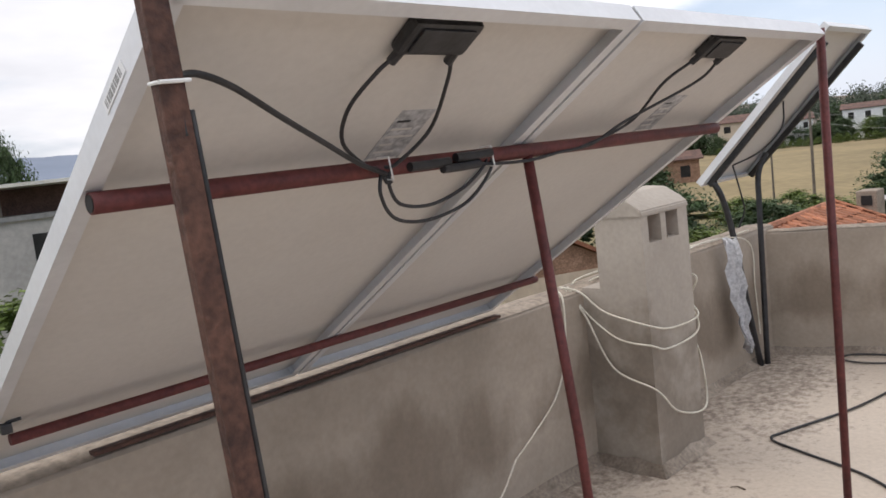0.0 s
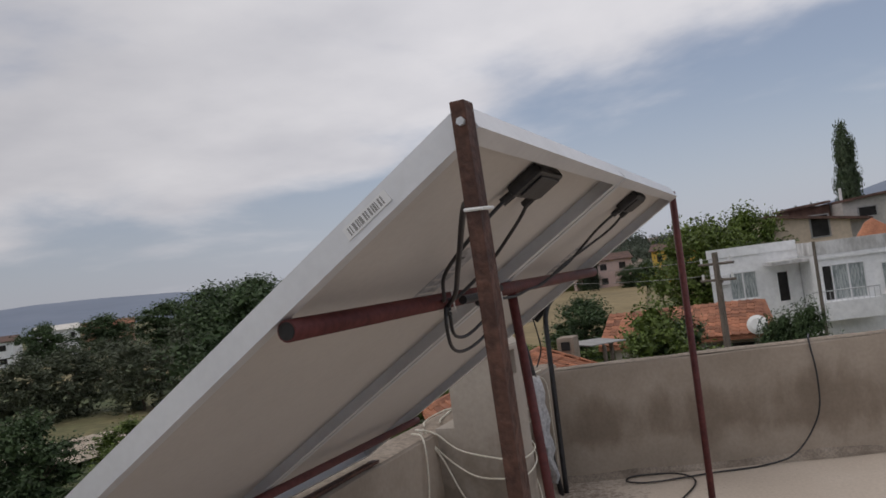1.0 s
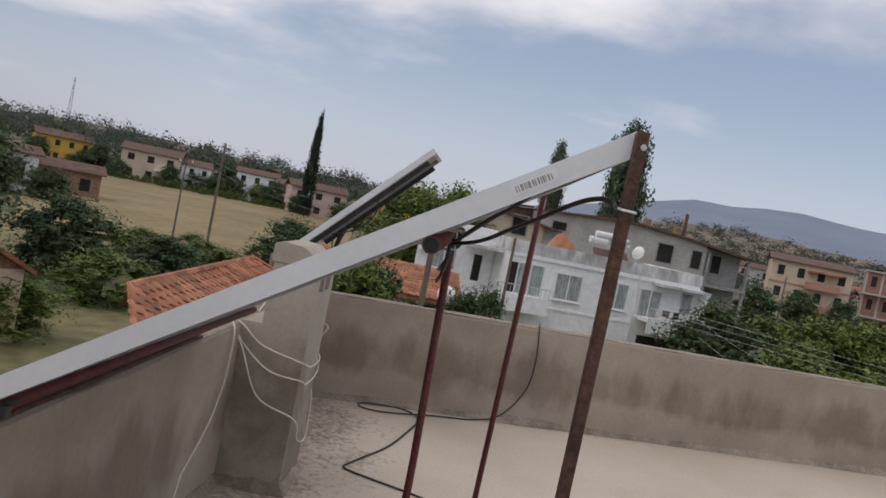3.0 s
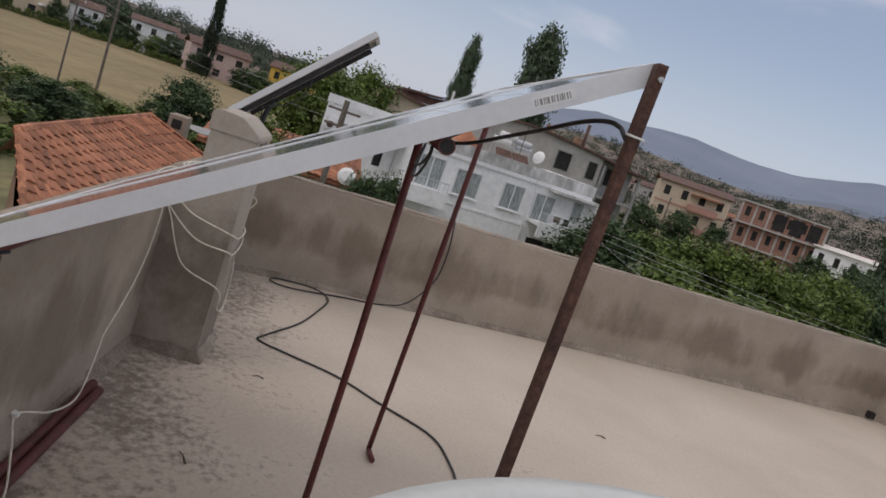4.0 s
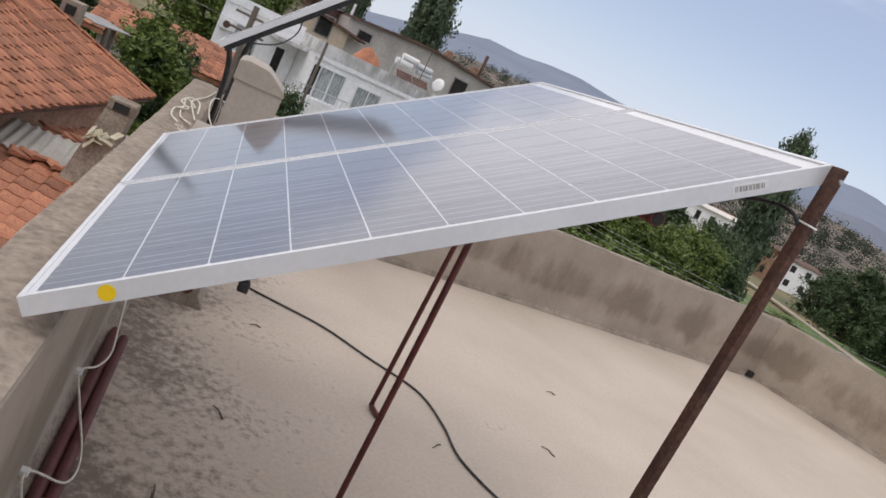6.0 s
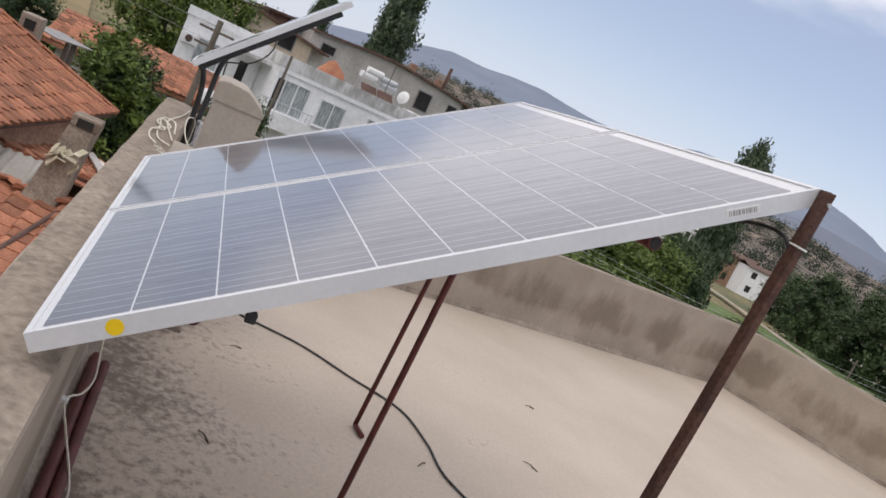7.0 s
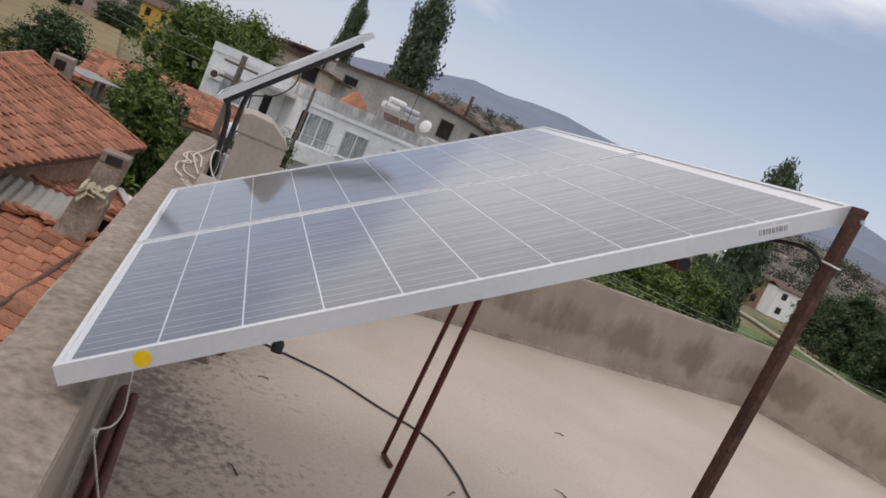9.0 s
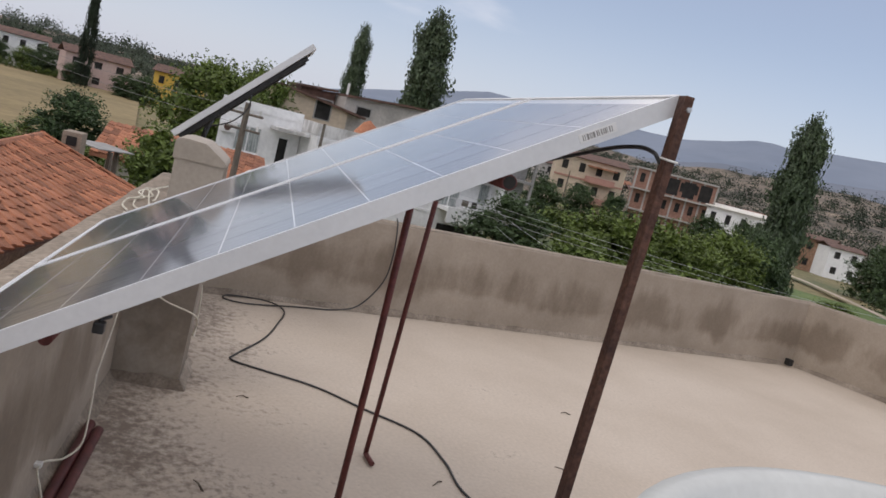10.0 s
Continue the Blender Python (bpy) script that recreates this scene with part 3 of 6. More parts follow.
# post at the near end: square tube with a bolt and a cable tie
LEAN = Matrix(((1, 0, -0.045, 0.080), (0, 1, 0, 0), (0, 0, 1, 0), (0, 0, 0, 1)))
bm = box(B(), -0.033, -0.001, -1.408, -1.388, 0.0, 1.776, LEAN, 0.002)
near_post = part("near_post", bm, M_RUST, stand, "rusty brown steel post bolted to the panel frame")
bm = tube(B(), [(-0.037, -1.401, 1.749), (-0.030, -1.401, 1.749)], 0.0058, 6)
part("bolt", bm, M_STEEL, near_post, "bright hexagon bolt")
bm = tube(B(), [(-0.028, -1.412, 1.640), (0.009, -1.412, 1.642), (0.012, -1.386, 1.644), (-0.028, -1.389, 1.641), (-0.028, -1.412, 1.640)], 0.0025, 6)
part("cable_tie", bm, M_WHITE, near_post, "white cable tie")
bm = tube(B(), [(0.013, -1.410, 0.640), (0.058, -1.410, 0.642), (0.060, -1.389, 0.644), (0.013, -1.391, 0.641), (0.013, -1.410, 0.640)], 0.0025, 6)
part("cable_tie", bm, M_WHITE, near_post, "white cable tie")
pipe("middle_post", [(1.005, -1.083, 1.515), (1.075, -1.10, 0.8), (1.13, -1.105, 0.0)], 0.0125, M_RED, stand, "thin red pipe post")
far_post = pipe("far_post", [(2.012, -1.392, 1.765), (2.05, -1.38, 0.9), (2.085, -1.366, 0.012)], 0.0125, M_RED, stand, "thin red pipe post with a bent foot")
pipe("foot", [(2.085, -1.366, 0.016), (1.975, -1.386, 0.016)], 0.0125, M_RED, far_post)

# ---- cables under the array ----
ca = thing("panel_cables", under(0.5, V_UP, 0.08), "black panel leads looped and tied to the cross pipe", "cable")


def cable(name, pts, r, parent, material=M_BLACK, label="", n=7, steps=8):
    return smooth(part(name, tube(B(), spline(pts, steps), r, n), material, parent, label))


U = under


def hang(u, h, dy=0.0):
    """A place h below the upper pipe."""
    return U(u, V_UP, 0.057) + Vector((0, -0.012 + dy, -h))


cable("lead", [U(0.435, 1.52, 0.022), U(0.41, 1.49, 0.03), U(0.385, 1.42, 0.045), U(0.415, 1.34, 0.055), U(0.50, V_UP + 0.03, 0.07), hang(0.54, 0.0), hang(0.56, 0.03)], 0.0038, ca)
cable("lead", [U(0.566, 1.52, 0.022), U(0.585, 1.47, 0.035), U(0.61, 1.36, 0.055), U(0.57, V_UP + 0.03, 0.07), hang(0.555, 0.0), hang(0.57, 0.03)], 0.0038, ca)
for k, (x0, x1) in enumerate(((1.438, 1.37), (1.57, 1.54))):
    cable("lead", [U(x0, 1.52, 0.022), U(x1, 1.45, 0.035), U(1.36 - 0.03 * k, 1.33, 0.055), U(1.22 + 0.02 * k, V_UP + 0.015, 0.07), hang(1.12, 0.012), hang(1.0, 0.022), hang(0.86, 0.018), hang(0.78, 0.006)], 0.0038, ca)
cable("lead", [hang(0.55, 0.0), hang(0.54, 0.05), hang(0.58, 0.10, 0.01), hang(0.68, 0.115, 0.02), hang(0.79, 0.09, 0.01), hang(0.86, 0.03), hang(0.86, 0.0)], 0.0038, ca)
cable("lead", [hang(0.57, 0.0), hang(0.565, 0.04), hang(0.60, 0.075, 0.01), hang(0.69, 0.085, 0.02), hang(0.78, 0.06, 0.01), hang(0.84, 0.02), hang(0.85, 0.0)], 0.0038, ca)
cable("thick_cable", [(-0.002, -1.404, 1.58), (0.0, -1.401, 1.615)] + [(0.894 * s, -1.385 + 0.447 * s, z) for s, z in ((0.006, 1.642), (0.022, 1.652), (0.058, 1.656), (0.13, 1.643), (0.25, 1.604), (0.36, 1.570), (0.49, 1.530))] + [hang(0.56, 0.012)], 0.0048, ca)
cable("thick_cable", [(0.012, -1.399, 1.61), (0.031, -1.400, 1.2), (0.054, -1.400, 0.7), (0.085, -1.400, 0.02)], 0.0042, ca)
for u0, hh in ((0.61, 0.004), (0.70, 0.016), (0.74, -0.004)):
    part("plug_connector", tube(B(), [hang(u0, hh, -0.014), hang(u0 + 0.04, hh, -0.014), hang(u0 + 0.05, hh, -0.014), hang(u0 + 0.11, hh - 0.002, -0.014)], 0.0095, 10), M_BLACK, ca, "black plug connector")
for u0 in (0.56, 0.855):
    part("cable_tie", tube(B(), [hang(u0, -0.02, 0.02), hang(u0, -0.02, -0.012), hang(u0 + 0.004, 0.024, -0.014), hang(u0, 0.02, 0.02)], 0.002, 5), M_WHITE, ca, "white cable tie")
# plug hanging below the outer rail
pg = thing("hanging_plug", U(0.05, 0.40, 0.08), "black plug hanging from a lead under the panel", "plug")
part("plug_body", box(B(), 0.020, 0.043, -0.377, -0.355, 1.044, 1.067, None, 0.004), M_BLACK, pg)
cable("lead", [(0.032, -0.366, 1.064), (0.038, -0.366, 1.068), (0.06, -0.38, 1.072)], 0.004, pg)

# ---- chimney ----
CX0, CX1, CY0, CY1 = 2.58, 2.99, -0.412, 0.085
chimney = thing("chimney", (2.785, -0.2, 0.0), "rendered masonry chimney with vent holes, damp-stained, beside the parapet", "chimney")
bm = B()
box(bm, CX0, CX1, CY0, -0.068, -0.02, 0.845)
box(bm, CX0, CX1, CY0, -0.17, 0.845, 1.03)
part("shaft", bm, M_CHIM, chimney)
bm = B()
ym = (CY0 - 0.20) / 2 - 0.01
HY0 = -0.17
box(bm, CX0, CX1, CY0, HY0, 1.03, 1.045)
for x0, x1 in ((CX0, 2.635), (2.745, 2.79), (2.90, CX1)):
    box(bm, x0, x1, CY0, HY0, 1.045, 1.165)
part("vent_bricks", bm, M_CHIM, chimney, "hollow vent bricks with square holes")
bm = B()
for x0, x1 in ((2.635, 2.745), (2.79, 2.90)):
    box(bm, x0, x1, CY0 + 0.07, HY0 - 0.07, 1.045, 1.165)
part("flue", bm, M_HBRICK, chimney, "reddish inside of the vent bricks")
bm = B()
prof = [(CY0 - 0.006, 1.165), (CY0 - 0.004, 1.192), (CY0 + 0.035, 1.222), (CY0 + 0.105, 1.268), (HY0 - 0.03, 1.275), (HY0 + 0.012, 1.262), (HY0 + 0.012, 1.165)]
a = [bm.verts.new((CX0 - 0.006, y, z)) for y, z in prof]
b = [bm.verts.new((CX1 + 0.01, y, z)) for y, z in prof]
for i in range(len(prof)):
    j = (i + 1) % len(prof)
    bm.faces.new((a[i], a[j], b[j], b[i]))
bm.faces.new(a)
bm.faces.new(b[::-1])
bmesh.ops.bevel(bm, geom=bm.edges[:], offset=0.006, segments=2, affect="EDGES")
part("cap", bm, M_CHIM, chimney, "low rounded mortar cap")
bm = B()
prev = None
rng = random.Random(8)
pts = [(CX0 - 0.002, -0.05), (CX0 - 0.002, CY0), (CX1, CY0), (CX1, -0.05)]
for i in range(3):
    p, q = Vector((*pts[i], 0)), Vector((*pts[i + 1], 0))
    o = Vector(((q - p).y, -(q - p).x, 0)).normalized()
    side = o if o.dot((p + q) / 2 - Vector((2.785, -0.2, 0))) > 0 else -o
    for k in range(9):
        o = side
        c = p.lerp(q, k / 8)
        w = noise.noise(c * 9)
        corner = (i == 0 and k == 8) or (i == 1 and k in (0, 8)) or (i == 2 and k == 0)
        if corner:
            o = Vector((-1 if c.x < 2.785 else 1, -1, 0))
        row = [bm.verts.new(c + o * 0.003 + Vector((0, 0, 0.05 + 0.02 * w))), bm.verts.new(c + o * (0.045 + 0.02 * w) + Vector((0, 0, 0.002)))]
        if prev and k:
            bm.faces.new((prev[0], row[0], row[1], prev[1]))
        prev = row
part("damp_fillet", bm, M_FILLET, chimney)

# white cord wound round the chimney and lying on the wall
cord = thing("rope_loops", (2.75, -0.3, 0.8), "off-white rope loops tied round the chimney and parapet", "rope")
k0 = CY0 - 0.012
cable("cord", [(2.50, 0.0, 0.862), (2.545, -0.082, 0.83), (2.56, -0.2, 0.74), (2.562, k0, 0.69), (2.75, k0, 0.64), (3.0, k0 + 0.002, 0.64), (3.01, -0.38, 0.72), (2.99, k0 - 0.01, 0.83), (3.005, -0.3, 0.85)], 0.0045, cord, M_ROPE)
cable("cord", [(2.52, -0.03, 0.862), (2.55, -0.095, 0.74), (2.563, -0.25, 0.62), (2.562, k0, 0.60), (2.7, k0, 0.555), (2.95, k0, 0.56), (3.01, k0 + 0.01, 0.62), (3.012, -0.35, 0.72)], 0.0045, cord, M_ROPE)
cable("cord", [(2.51, -0.01, 0.862), (2.545, -0.098, 0.72), (2.558, -0.22, 0.48), (2.563, k0 - 0.004, 0.40), (2.72, k0 - 0.004, 0.26), (2.92, k0 - 0.004, 0.19), (3.02, k0 + 0.0, 0.22), (3.015, k0 + 0.01, 0.42), (3.005, -0.39, 0.52)], 0.0045, cord, M_ROPE)
cable("cord", [(2.42, -0.02, 0.862), (2.40, -0.088, 0.83), (2.37, -0.098, 0.60), (2.28, -0.095, 0.42), (2.10, -0.10, 0.31), (1.95, -0.105, 0.24)], 0.004, cord, M_ROPE)
Z0 = 0.852
for pts in (
        [(2.60, 0.00), (2.72, 0.045), (2.95, 0.06), (3.2, 0.035), (3.45, 0.05), (3.62, 0.02), (3.45, -0.03), (3.2, -0.05), (3.05, -0.055)],
        [(2.9, -0.06), (3.15, -0.02), (3.4, 0.01), (3.7, -0.01), (4.0, -0.04), (4.4, -0.065)],
        [(2.66, -0.06), (2.85, 0.01), (3.12, 0.03), (3.3, -0.02), (3.45, 0.04), (3.3, 0.06), (3.1, 0.0), (2.98, 0.055)]):
    cable("cord", [(x, y, Z0 + 0.008 * math.sin(17 * x + 9 * y) + 0.004) for x, y in pts], 0.0046, cord, M_ROPE)
cable("cord", [(3.0, -0.3, 0.70), (3.3, -0.12, 0.82), (3.8, -0.08, 0.87), (4.25, -0.13, 0.80), (4.3, -0.13, 0.5), (4.35, -0.12, 0.2)], 0.004, cord, M_ROPE)
# thin grey wire clipped along the wall foot
wire = thing("clipped_wire", (0.5, -0.1, 0.3), "thin pale wire sagging between clips along the parapet", "wire")
cable("wire", [(1.95, -0.105, 0.24), (1.80, -0.13, 0.13), (1.62, -0.15, 0.075), (1.42, -0.13, 0.10), (1.21, -0.088, 0.165), (1.12, -0.13, 0.10), (0.95, -0.20, 0.02), (0.78, -0.19, 0.03), (0.58, -0.088, 0.165), (0.45, -0.14, 0.09), (0.25, -0.20, 0.03), (0.0, -0.15, 0.08), (-0.2, -0.088, 0.165), (-0.6, -0.16, 0.06), (-1.0, -0.088, 0.165)], 0.0042, wire, M_ROPE)
for x in (1.21, 0.58, -0.2):
    part("clip", box(B(), x - 0.014, x + 0.014, -0.098, -0.072, 0.157, 0.174, None, 0.003), M_WHITE, wire)

# spare pipes lying at the foot of the wall
for i, (y, z, r, x0, x1) in enumerate(((-0.135, 0.021, 0.021, -1.9, 1.93), (-0.178, 0.020, 0.020, -1.85, 1.88))):
    sp = thing("spare_pipe", ((x0 + x1) / 2, y, 0), "dark red steel pipe lying on the floor along the wall", "pipe", "spare pipes along the wall")
    pipe("tube", [(x0, y, z), (x1, y + 0.01, z)], r, M_RED, sp)

# ---- small panel on bent legs beyond the chimney ----
p3m = Matrix.Translation((3.97, 0.035, 1.203)) @ Matrix(((1, 0, 0, 0), (0, -0.70, 0.714, 0), (0, 0.714, 0.70, 0), (0, 0, 0, 1)))
p3 = solar_panel(p3m, 0.68, 1.10, 4, 9, "small_solar_module", "small framed solar panel tilted on dark bent steel legs", "")
p3["category"] = "solar panel"
for u in (0.055, 0.625):
    bm = box(B(), u - 0.016, u + 0.016, 0.02, 1.02, -0.075, -0.042, p3m, 0.004)
    part("support_rail", bm, M_BLACK, p3, "black steel rail under the panel")
lg = smooth(part("leg", tube(B(), spline([p3m @ Vector((0.055, 0.05, -0.065)), (4.06, -0.08, 1.08), (4.12, -0.10, 0.85), (4.22, -0.11, 0.42), (4.33, -0.12, 0.0)], 5), 0.0185, 8), M_BLACK, p3, "dark bent steel leg"))
smooth(part("leg", tube(B(), spline([p3m @ Vector((0.54, 0.22, -0.065)), (4.44, -0.14, 1.20), (4.42, -0.14, 1.0), (4.40, -0.14, 0.5), (4.38, -0.14, 0.0)], 5), 0.0185, 8), M_BLACK, p3, "dark steel leg"))
cable("hanging_lead", [p3m @ Vector((0.27, 0.6, -0.02)), p3m @ Vector((0.2, 0.5, -0.13)), p3m @ Vector((0.1, 0.35, -0.15)), p3m @ Vector((0.06, 0.2, -0.09))], 0.005, p3)
cable("hanging_lead", [p3m @ Vector((0.06, 0.2, -0.09)), (4.10, -0.18, 1.08), (4.16, -0.16, 1.0), (4.16, -0.12, 0.9)], 0.005, p3)
# white cloth tied to the legs
bm = B()
rows_ = []
for i in range(13):
    z = 0.86 - 0.058 * i
    row = []
    for k in range(9):
        a = k / 8
        w = 0.05 + 0.05 * math.sin(i * 0.28)
        row.append(bm.verts.new((3.93 + 0.012 * i + (a - 0.5) * w * 2.0 * 0.8, -0.16 + 0.025 * math.sin(a * 11 + i * 0.4) - 0.01 * (i % 3), z + 0.02 * math.sin(a * 7))))
    if rows_:
        for k in range(8):
            bm.faces.new((rows_[-1][k], rows_[-1][k + 1], row[k + 1], row[k]))
    rows_.append(row)
bmesh.ops.solidify(bm, geom=bm.faces[:], thickness=0.006)
tagged(smooth(part("white_rag", bm, M_CLOTH)), "crumpled white rag tied to the dark steel legs", "rag")

# ---- black hose lying across the terrace ----
hose = thing("black_cable", (3.2, -0.65, 0), "black cable lying in loops over the terrace floor and wall", "cable")
cable("cable", [(5.300, -1.84, 0.60), (5.275, -1.80, 0.815), (5.210, -1.79, 0.83), (5.130, -1.79, 0.79), (5.110, -1.81, 0.55), (5.095, -1.78, 0.30), (5.040, -1.62, 0.07), (4.93, -1.42, 0.012), (4.76, -1.08, 0.012), (4.56, -0.70, 0.012), (4.58, -0.52, 0.014), (4.70, -0.56, 0.018), (4.72, -0.84, 0.022), (4.55, -0.98, 0.014), (4.15, -0.93, 0.010), (3.72, -0.84, 0.010), (3.30, -0.68, 0.008), (3.17, -0.66, 0.008), (3.08, -0.84, 0.008), (2.95, -1.15, 0.008), (2.72, -1.42, 0.008), (2.48, -1.70, 0.008), (2.15, -1.79, 0.008), (1.79, -1.83, 0.008), (1.40, -2.1, 0.008), (1.1, -2.7, 0.008), (0.3, -3.4, 0.008)], 0.0062, hose)

# ---- white water tank ----
tank = thing("water_tank", (-1.18, -1.46, 0), "white round plastic water tank with a dished top and raised rim", "water tank")
bm = B()
prof = [(0.0, 1.195), (0.40, 1.205), (0.485, 1.222), (0.500, 1.243), (0.515, 1.250), (0.541, 1.246), (0.545, 1.225), (0.530, 1.19), (0.525, 0.9), (0.535, 0.88), (0.525, 0.86), (0.525, 0.5), (0.535, 0.48), (0.525, 0.46), (0.52, 0.04), (0.50, 0.0), (0.0, 0.0)]
N = 56
rings = []
for r, z in prof:
    rings.append([bm.verts.new((-1.18 + r * math.cos(k * math.tau / N), -1.46 + r * math.sin(k * math.tau / N), z)) for k in range(N)] if r else [bm.verts.new((-1.18, -1.46, z))])
for s, t in zip(rings, rings[1:]):
    for k in range(N):
        j = (k + 1) % N
        if len(s) == 1:
            bm.faces.new((s[0], t[k], t[j]))
        elif len(t) == 1:
            bm.faces.new((s[k], s[j], t[0]))
        else:
            bm.faces.new((s[k], s[j], t[j], t[k]))
smooth(part("tank_body", bm, M_TANK, tank))
part("filler_lid", cyl(B(), (-1.35, -1.62, 1.198), 0.20, 0.19, 0.035, 32), M_TANK, tank, "round screw lid")
part("outlet", tube(B(), [(-1.18, -0.94, 0.12), (-1.18, -0.87, 0.12)], 0.025, 12), M_BLACK, tank, "black outlet pipe")

# ---- small things on the floor ----
# near-black block paints the shade of a drain hole
tagged(part("drain_hole", box(B(), 6.60, 6.68, -7.14, -7.07, 0.02, 0.10, None, 0.01), M_DARKIN), "drain hole at the parapet corner, its shade a near-black block", "drain")
rg = random.Random(21)
for k, (x, y) in enumerate(((1.55, -0.62), (1.05, -1.0), (2.3, -2.5), (1.9, -1.7), (3.3, -2.9), (0.9, -0.45), (2.6, -0.75))):
    bm = B()
    a = rg.uniform(0, 3)
    L = rg.uniform(0.03, 0.055)
    pts = [Vector((x + t * L * math.cos(a) + 0.006 * math.sin(9 * t), y + t * L * math.sin(a), 0.006 + 0.006 * math.sin(3 * t + 1))) for t in (-1, -0.5, 0, 0.5, 1)]
    tube(bm, pts, 0.005, 5, 0.002)
    tagged(part("twig", bm, M_BARK), "small dry twig lying on the terrace floor", "twig", "litter on the terrace")

# ---- ground and distance ----
def ground_sheet():
    bm = B()
    radii = [0, 12, 25, 45, 70, 100, 140, 190, 260, 360, 520, 800, 1300, 2200, 3600]
    N = 72
    prev = [bm.verts.new((0, 0, GROUND))]
    for r in radii[1:]:
        ring = []
        for k in range(N):
            a = k * math.tau / N
            z = GROUND + (0.25 * noise.noise(Vector((r * math.cos(a), r * math.sin(a), 0)) * 0.02) if r > 30 else 0)
            ring.append(bm.verts.new((r * math.cos(a), r * math.sin(a), z)))
        for k in range(N):
            j = (k + 1) % N
            if len(prev) == 1:
                bm.faces.new((prev[0], ring[k], ring[j]))
            else:
                bm.faces.new((prev[k], ring[k], ring[j], prev[j]))
        prev = ring
    return tagged(part("ground", bm, M_GROUND), "dry grassy ground of the village edge", "ground", kind="structure")


ground_sheet()


def patch(name, az0, az1, d0, d1, material, label, z=-4.7, n=14):
    bm = B()
    rows_ = []
    for i in range(n + 1):
        az = az0 + (az1 - az0) * i / n
        w = noise.noise(Vector((az * 0.4, d0, 1)))
        rows_.append([bm.verts.new((*far(az, d0 * (1 + 0.05 * w)).xy, z)), bm.verts.new((*far(az, d1 * (1 + 0.04 * w)).xy, z))])
    for a, b in zip(rows_, rows_[1:]):
        bm.faces.new((a[0], b[0], b[1], a[1]))
    return tagged(part(name, bm, material), label, "ground", kind="structure")


patch("dry_field", 9.0, 30.5, 60, 185, M_FIELD, "pale mown dry field", -4.62)
patch("dirt_road", 40, 56, 41, 50, M_ROAD, "pale dirt road", -4.6)
patch("meadow", -50, -30, 50, 102, M_GRASS, "bright green meadow strip", -4.62)
bm = B()
prev = None
for az, d in ((-34, 150), (-38, 125), (-41.3, 104), (-44, 91), (-46.6, 82), (-50, 74), (-56, 66), (-64, 58)):
    p, q = far(az, d - 2.0), far(az, d + 2.2)
    row = [bm.verts.new((p.x, p.y, -4.56)), bm.verts.new((q.x, q.y, -4.56))]
    if prev:
        bm.faces.new((prev[0], row[0], row[1], prev[1]))
    prev = row
tagged(part("dirt_track", bm, M_ROAD), "pale dirt track", "ground", kind="structure")


def ridge(name, az0, az1, d, prof, depth, material, label, seed, rough=0.12, n=90, base=-1.0, rows_n=10):
    """A hill: rows of ground rising to a crest whose height runs with the bearing."""
    bm = B()
    rows_ = []
    for i in range(n + 1):
        az = az0 + (az1 - az0) * i / n
        e = prof(az)
        col = []
        for k in range(rows_n + 1):
            f = k / rows_n
            dd = d + depth * (f - 1)
            lift = f ** 1.25
            p = far(az, dd)
            hh = EYE[2] + d * math.tan(radians(e)) - GROUND
            w = noise.fractal(Vector((p.x, p.y, seed)) * (6.0 / d), 0.9, 2.1, 5)
            col.append(bm.verts.new((p.x, p.y, GROUND - 0.5 + hh * lift * (1 + rough * w * (0.35 + f)))))
        rows_.append(col)
    for a, b in zip(rows_, rows_[1:]):
        for k in range(rows_n):
            bm.faces.new((a[k], b[k], b[k + 1], a[k + 1]))
    return smooth(tagged(part(name, bm, material), label, "hill", kind="structure"))


def interp(pts):
    xs, ys = [p[0] for p in pts], [p[1] for p in pts]
    return lambda az: float(np.interp(az, xs, ys))


# the far ranges carry their haze in the material colour
ridge("backdrop_mountain_far", -75, 0, 3000, interp([(-75, 3), (-60, 3.2), (-52, 3.6), (-45.6, 4.2), (-44.4, 4.75), (-42.7, 5.35), (-41.4, 5.6), (-40.2, 5.75), (-37, 5.6), (-35, 5.2), (-33.7, 5.5), (-32.5, 5.35), (-30.7, 4.8), (-27.5, 4.35), (-23.8, 4.3), (-21, 4.6), (-18.4, 4.55), (-16.8, 4.4), (-14, 4.3), (-11.2, 3.7), (-6, 2.6), (0, 1.0)]), 1300, M_MTN2, "mountain range painted hazy blue", 5, 0.035, n=150)
ridge("backdrop_mountain_near", -80, -20, 1500, interp([(-80, 3), (-56, 2.6), (-46, 3.5), (-42, 4.1), (-38, 3.9), (-33, 3.5), (-28, 2.9), (-23, 2.2), (-20, 1.2)]), 800, M_MTN, "mountain slope tinted grey blue with painted haze", 9, 0.08)
scrub_crest = interp([(-66, 1.5), (-50, 1.8), (-44, 2.6), (-42, 3.1), (-39.5, 3.55), (-36, 3.5), (-33, 3.2), (-30, 2.9), (-26, 2.4), (-22, 2.5), (-19, 2.8), (-16, 2.9), (-12, 2.4), (-8, 1.2)])


def hill_z(az, dd):
    """Height of the scrub hill's slope at a bearing and distance."""
    f = (dd - 480) / 300 + 1
    p = far(az, dd)
    w = noise.fractal(Vector((p.x, p.y, 13)) * (6.0 / 480), 0.9, 2.1, 5)
    return GROUND - 0.5 + (EYE[2] + 480 * math.tan(radians(scrub_crest(az))) - GROUND) * f ** 1.25 * (1 + 0.10 * w * (0.35 + f))


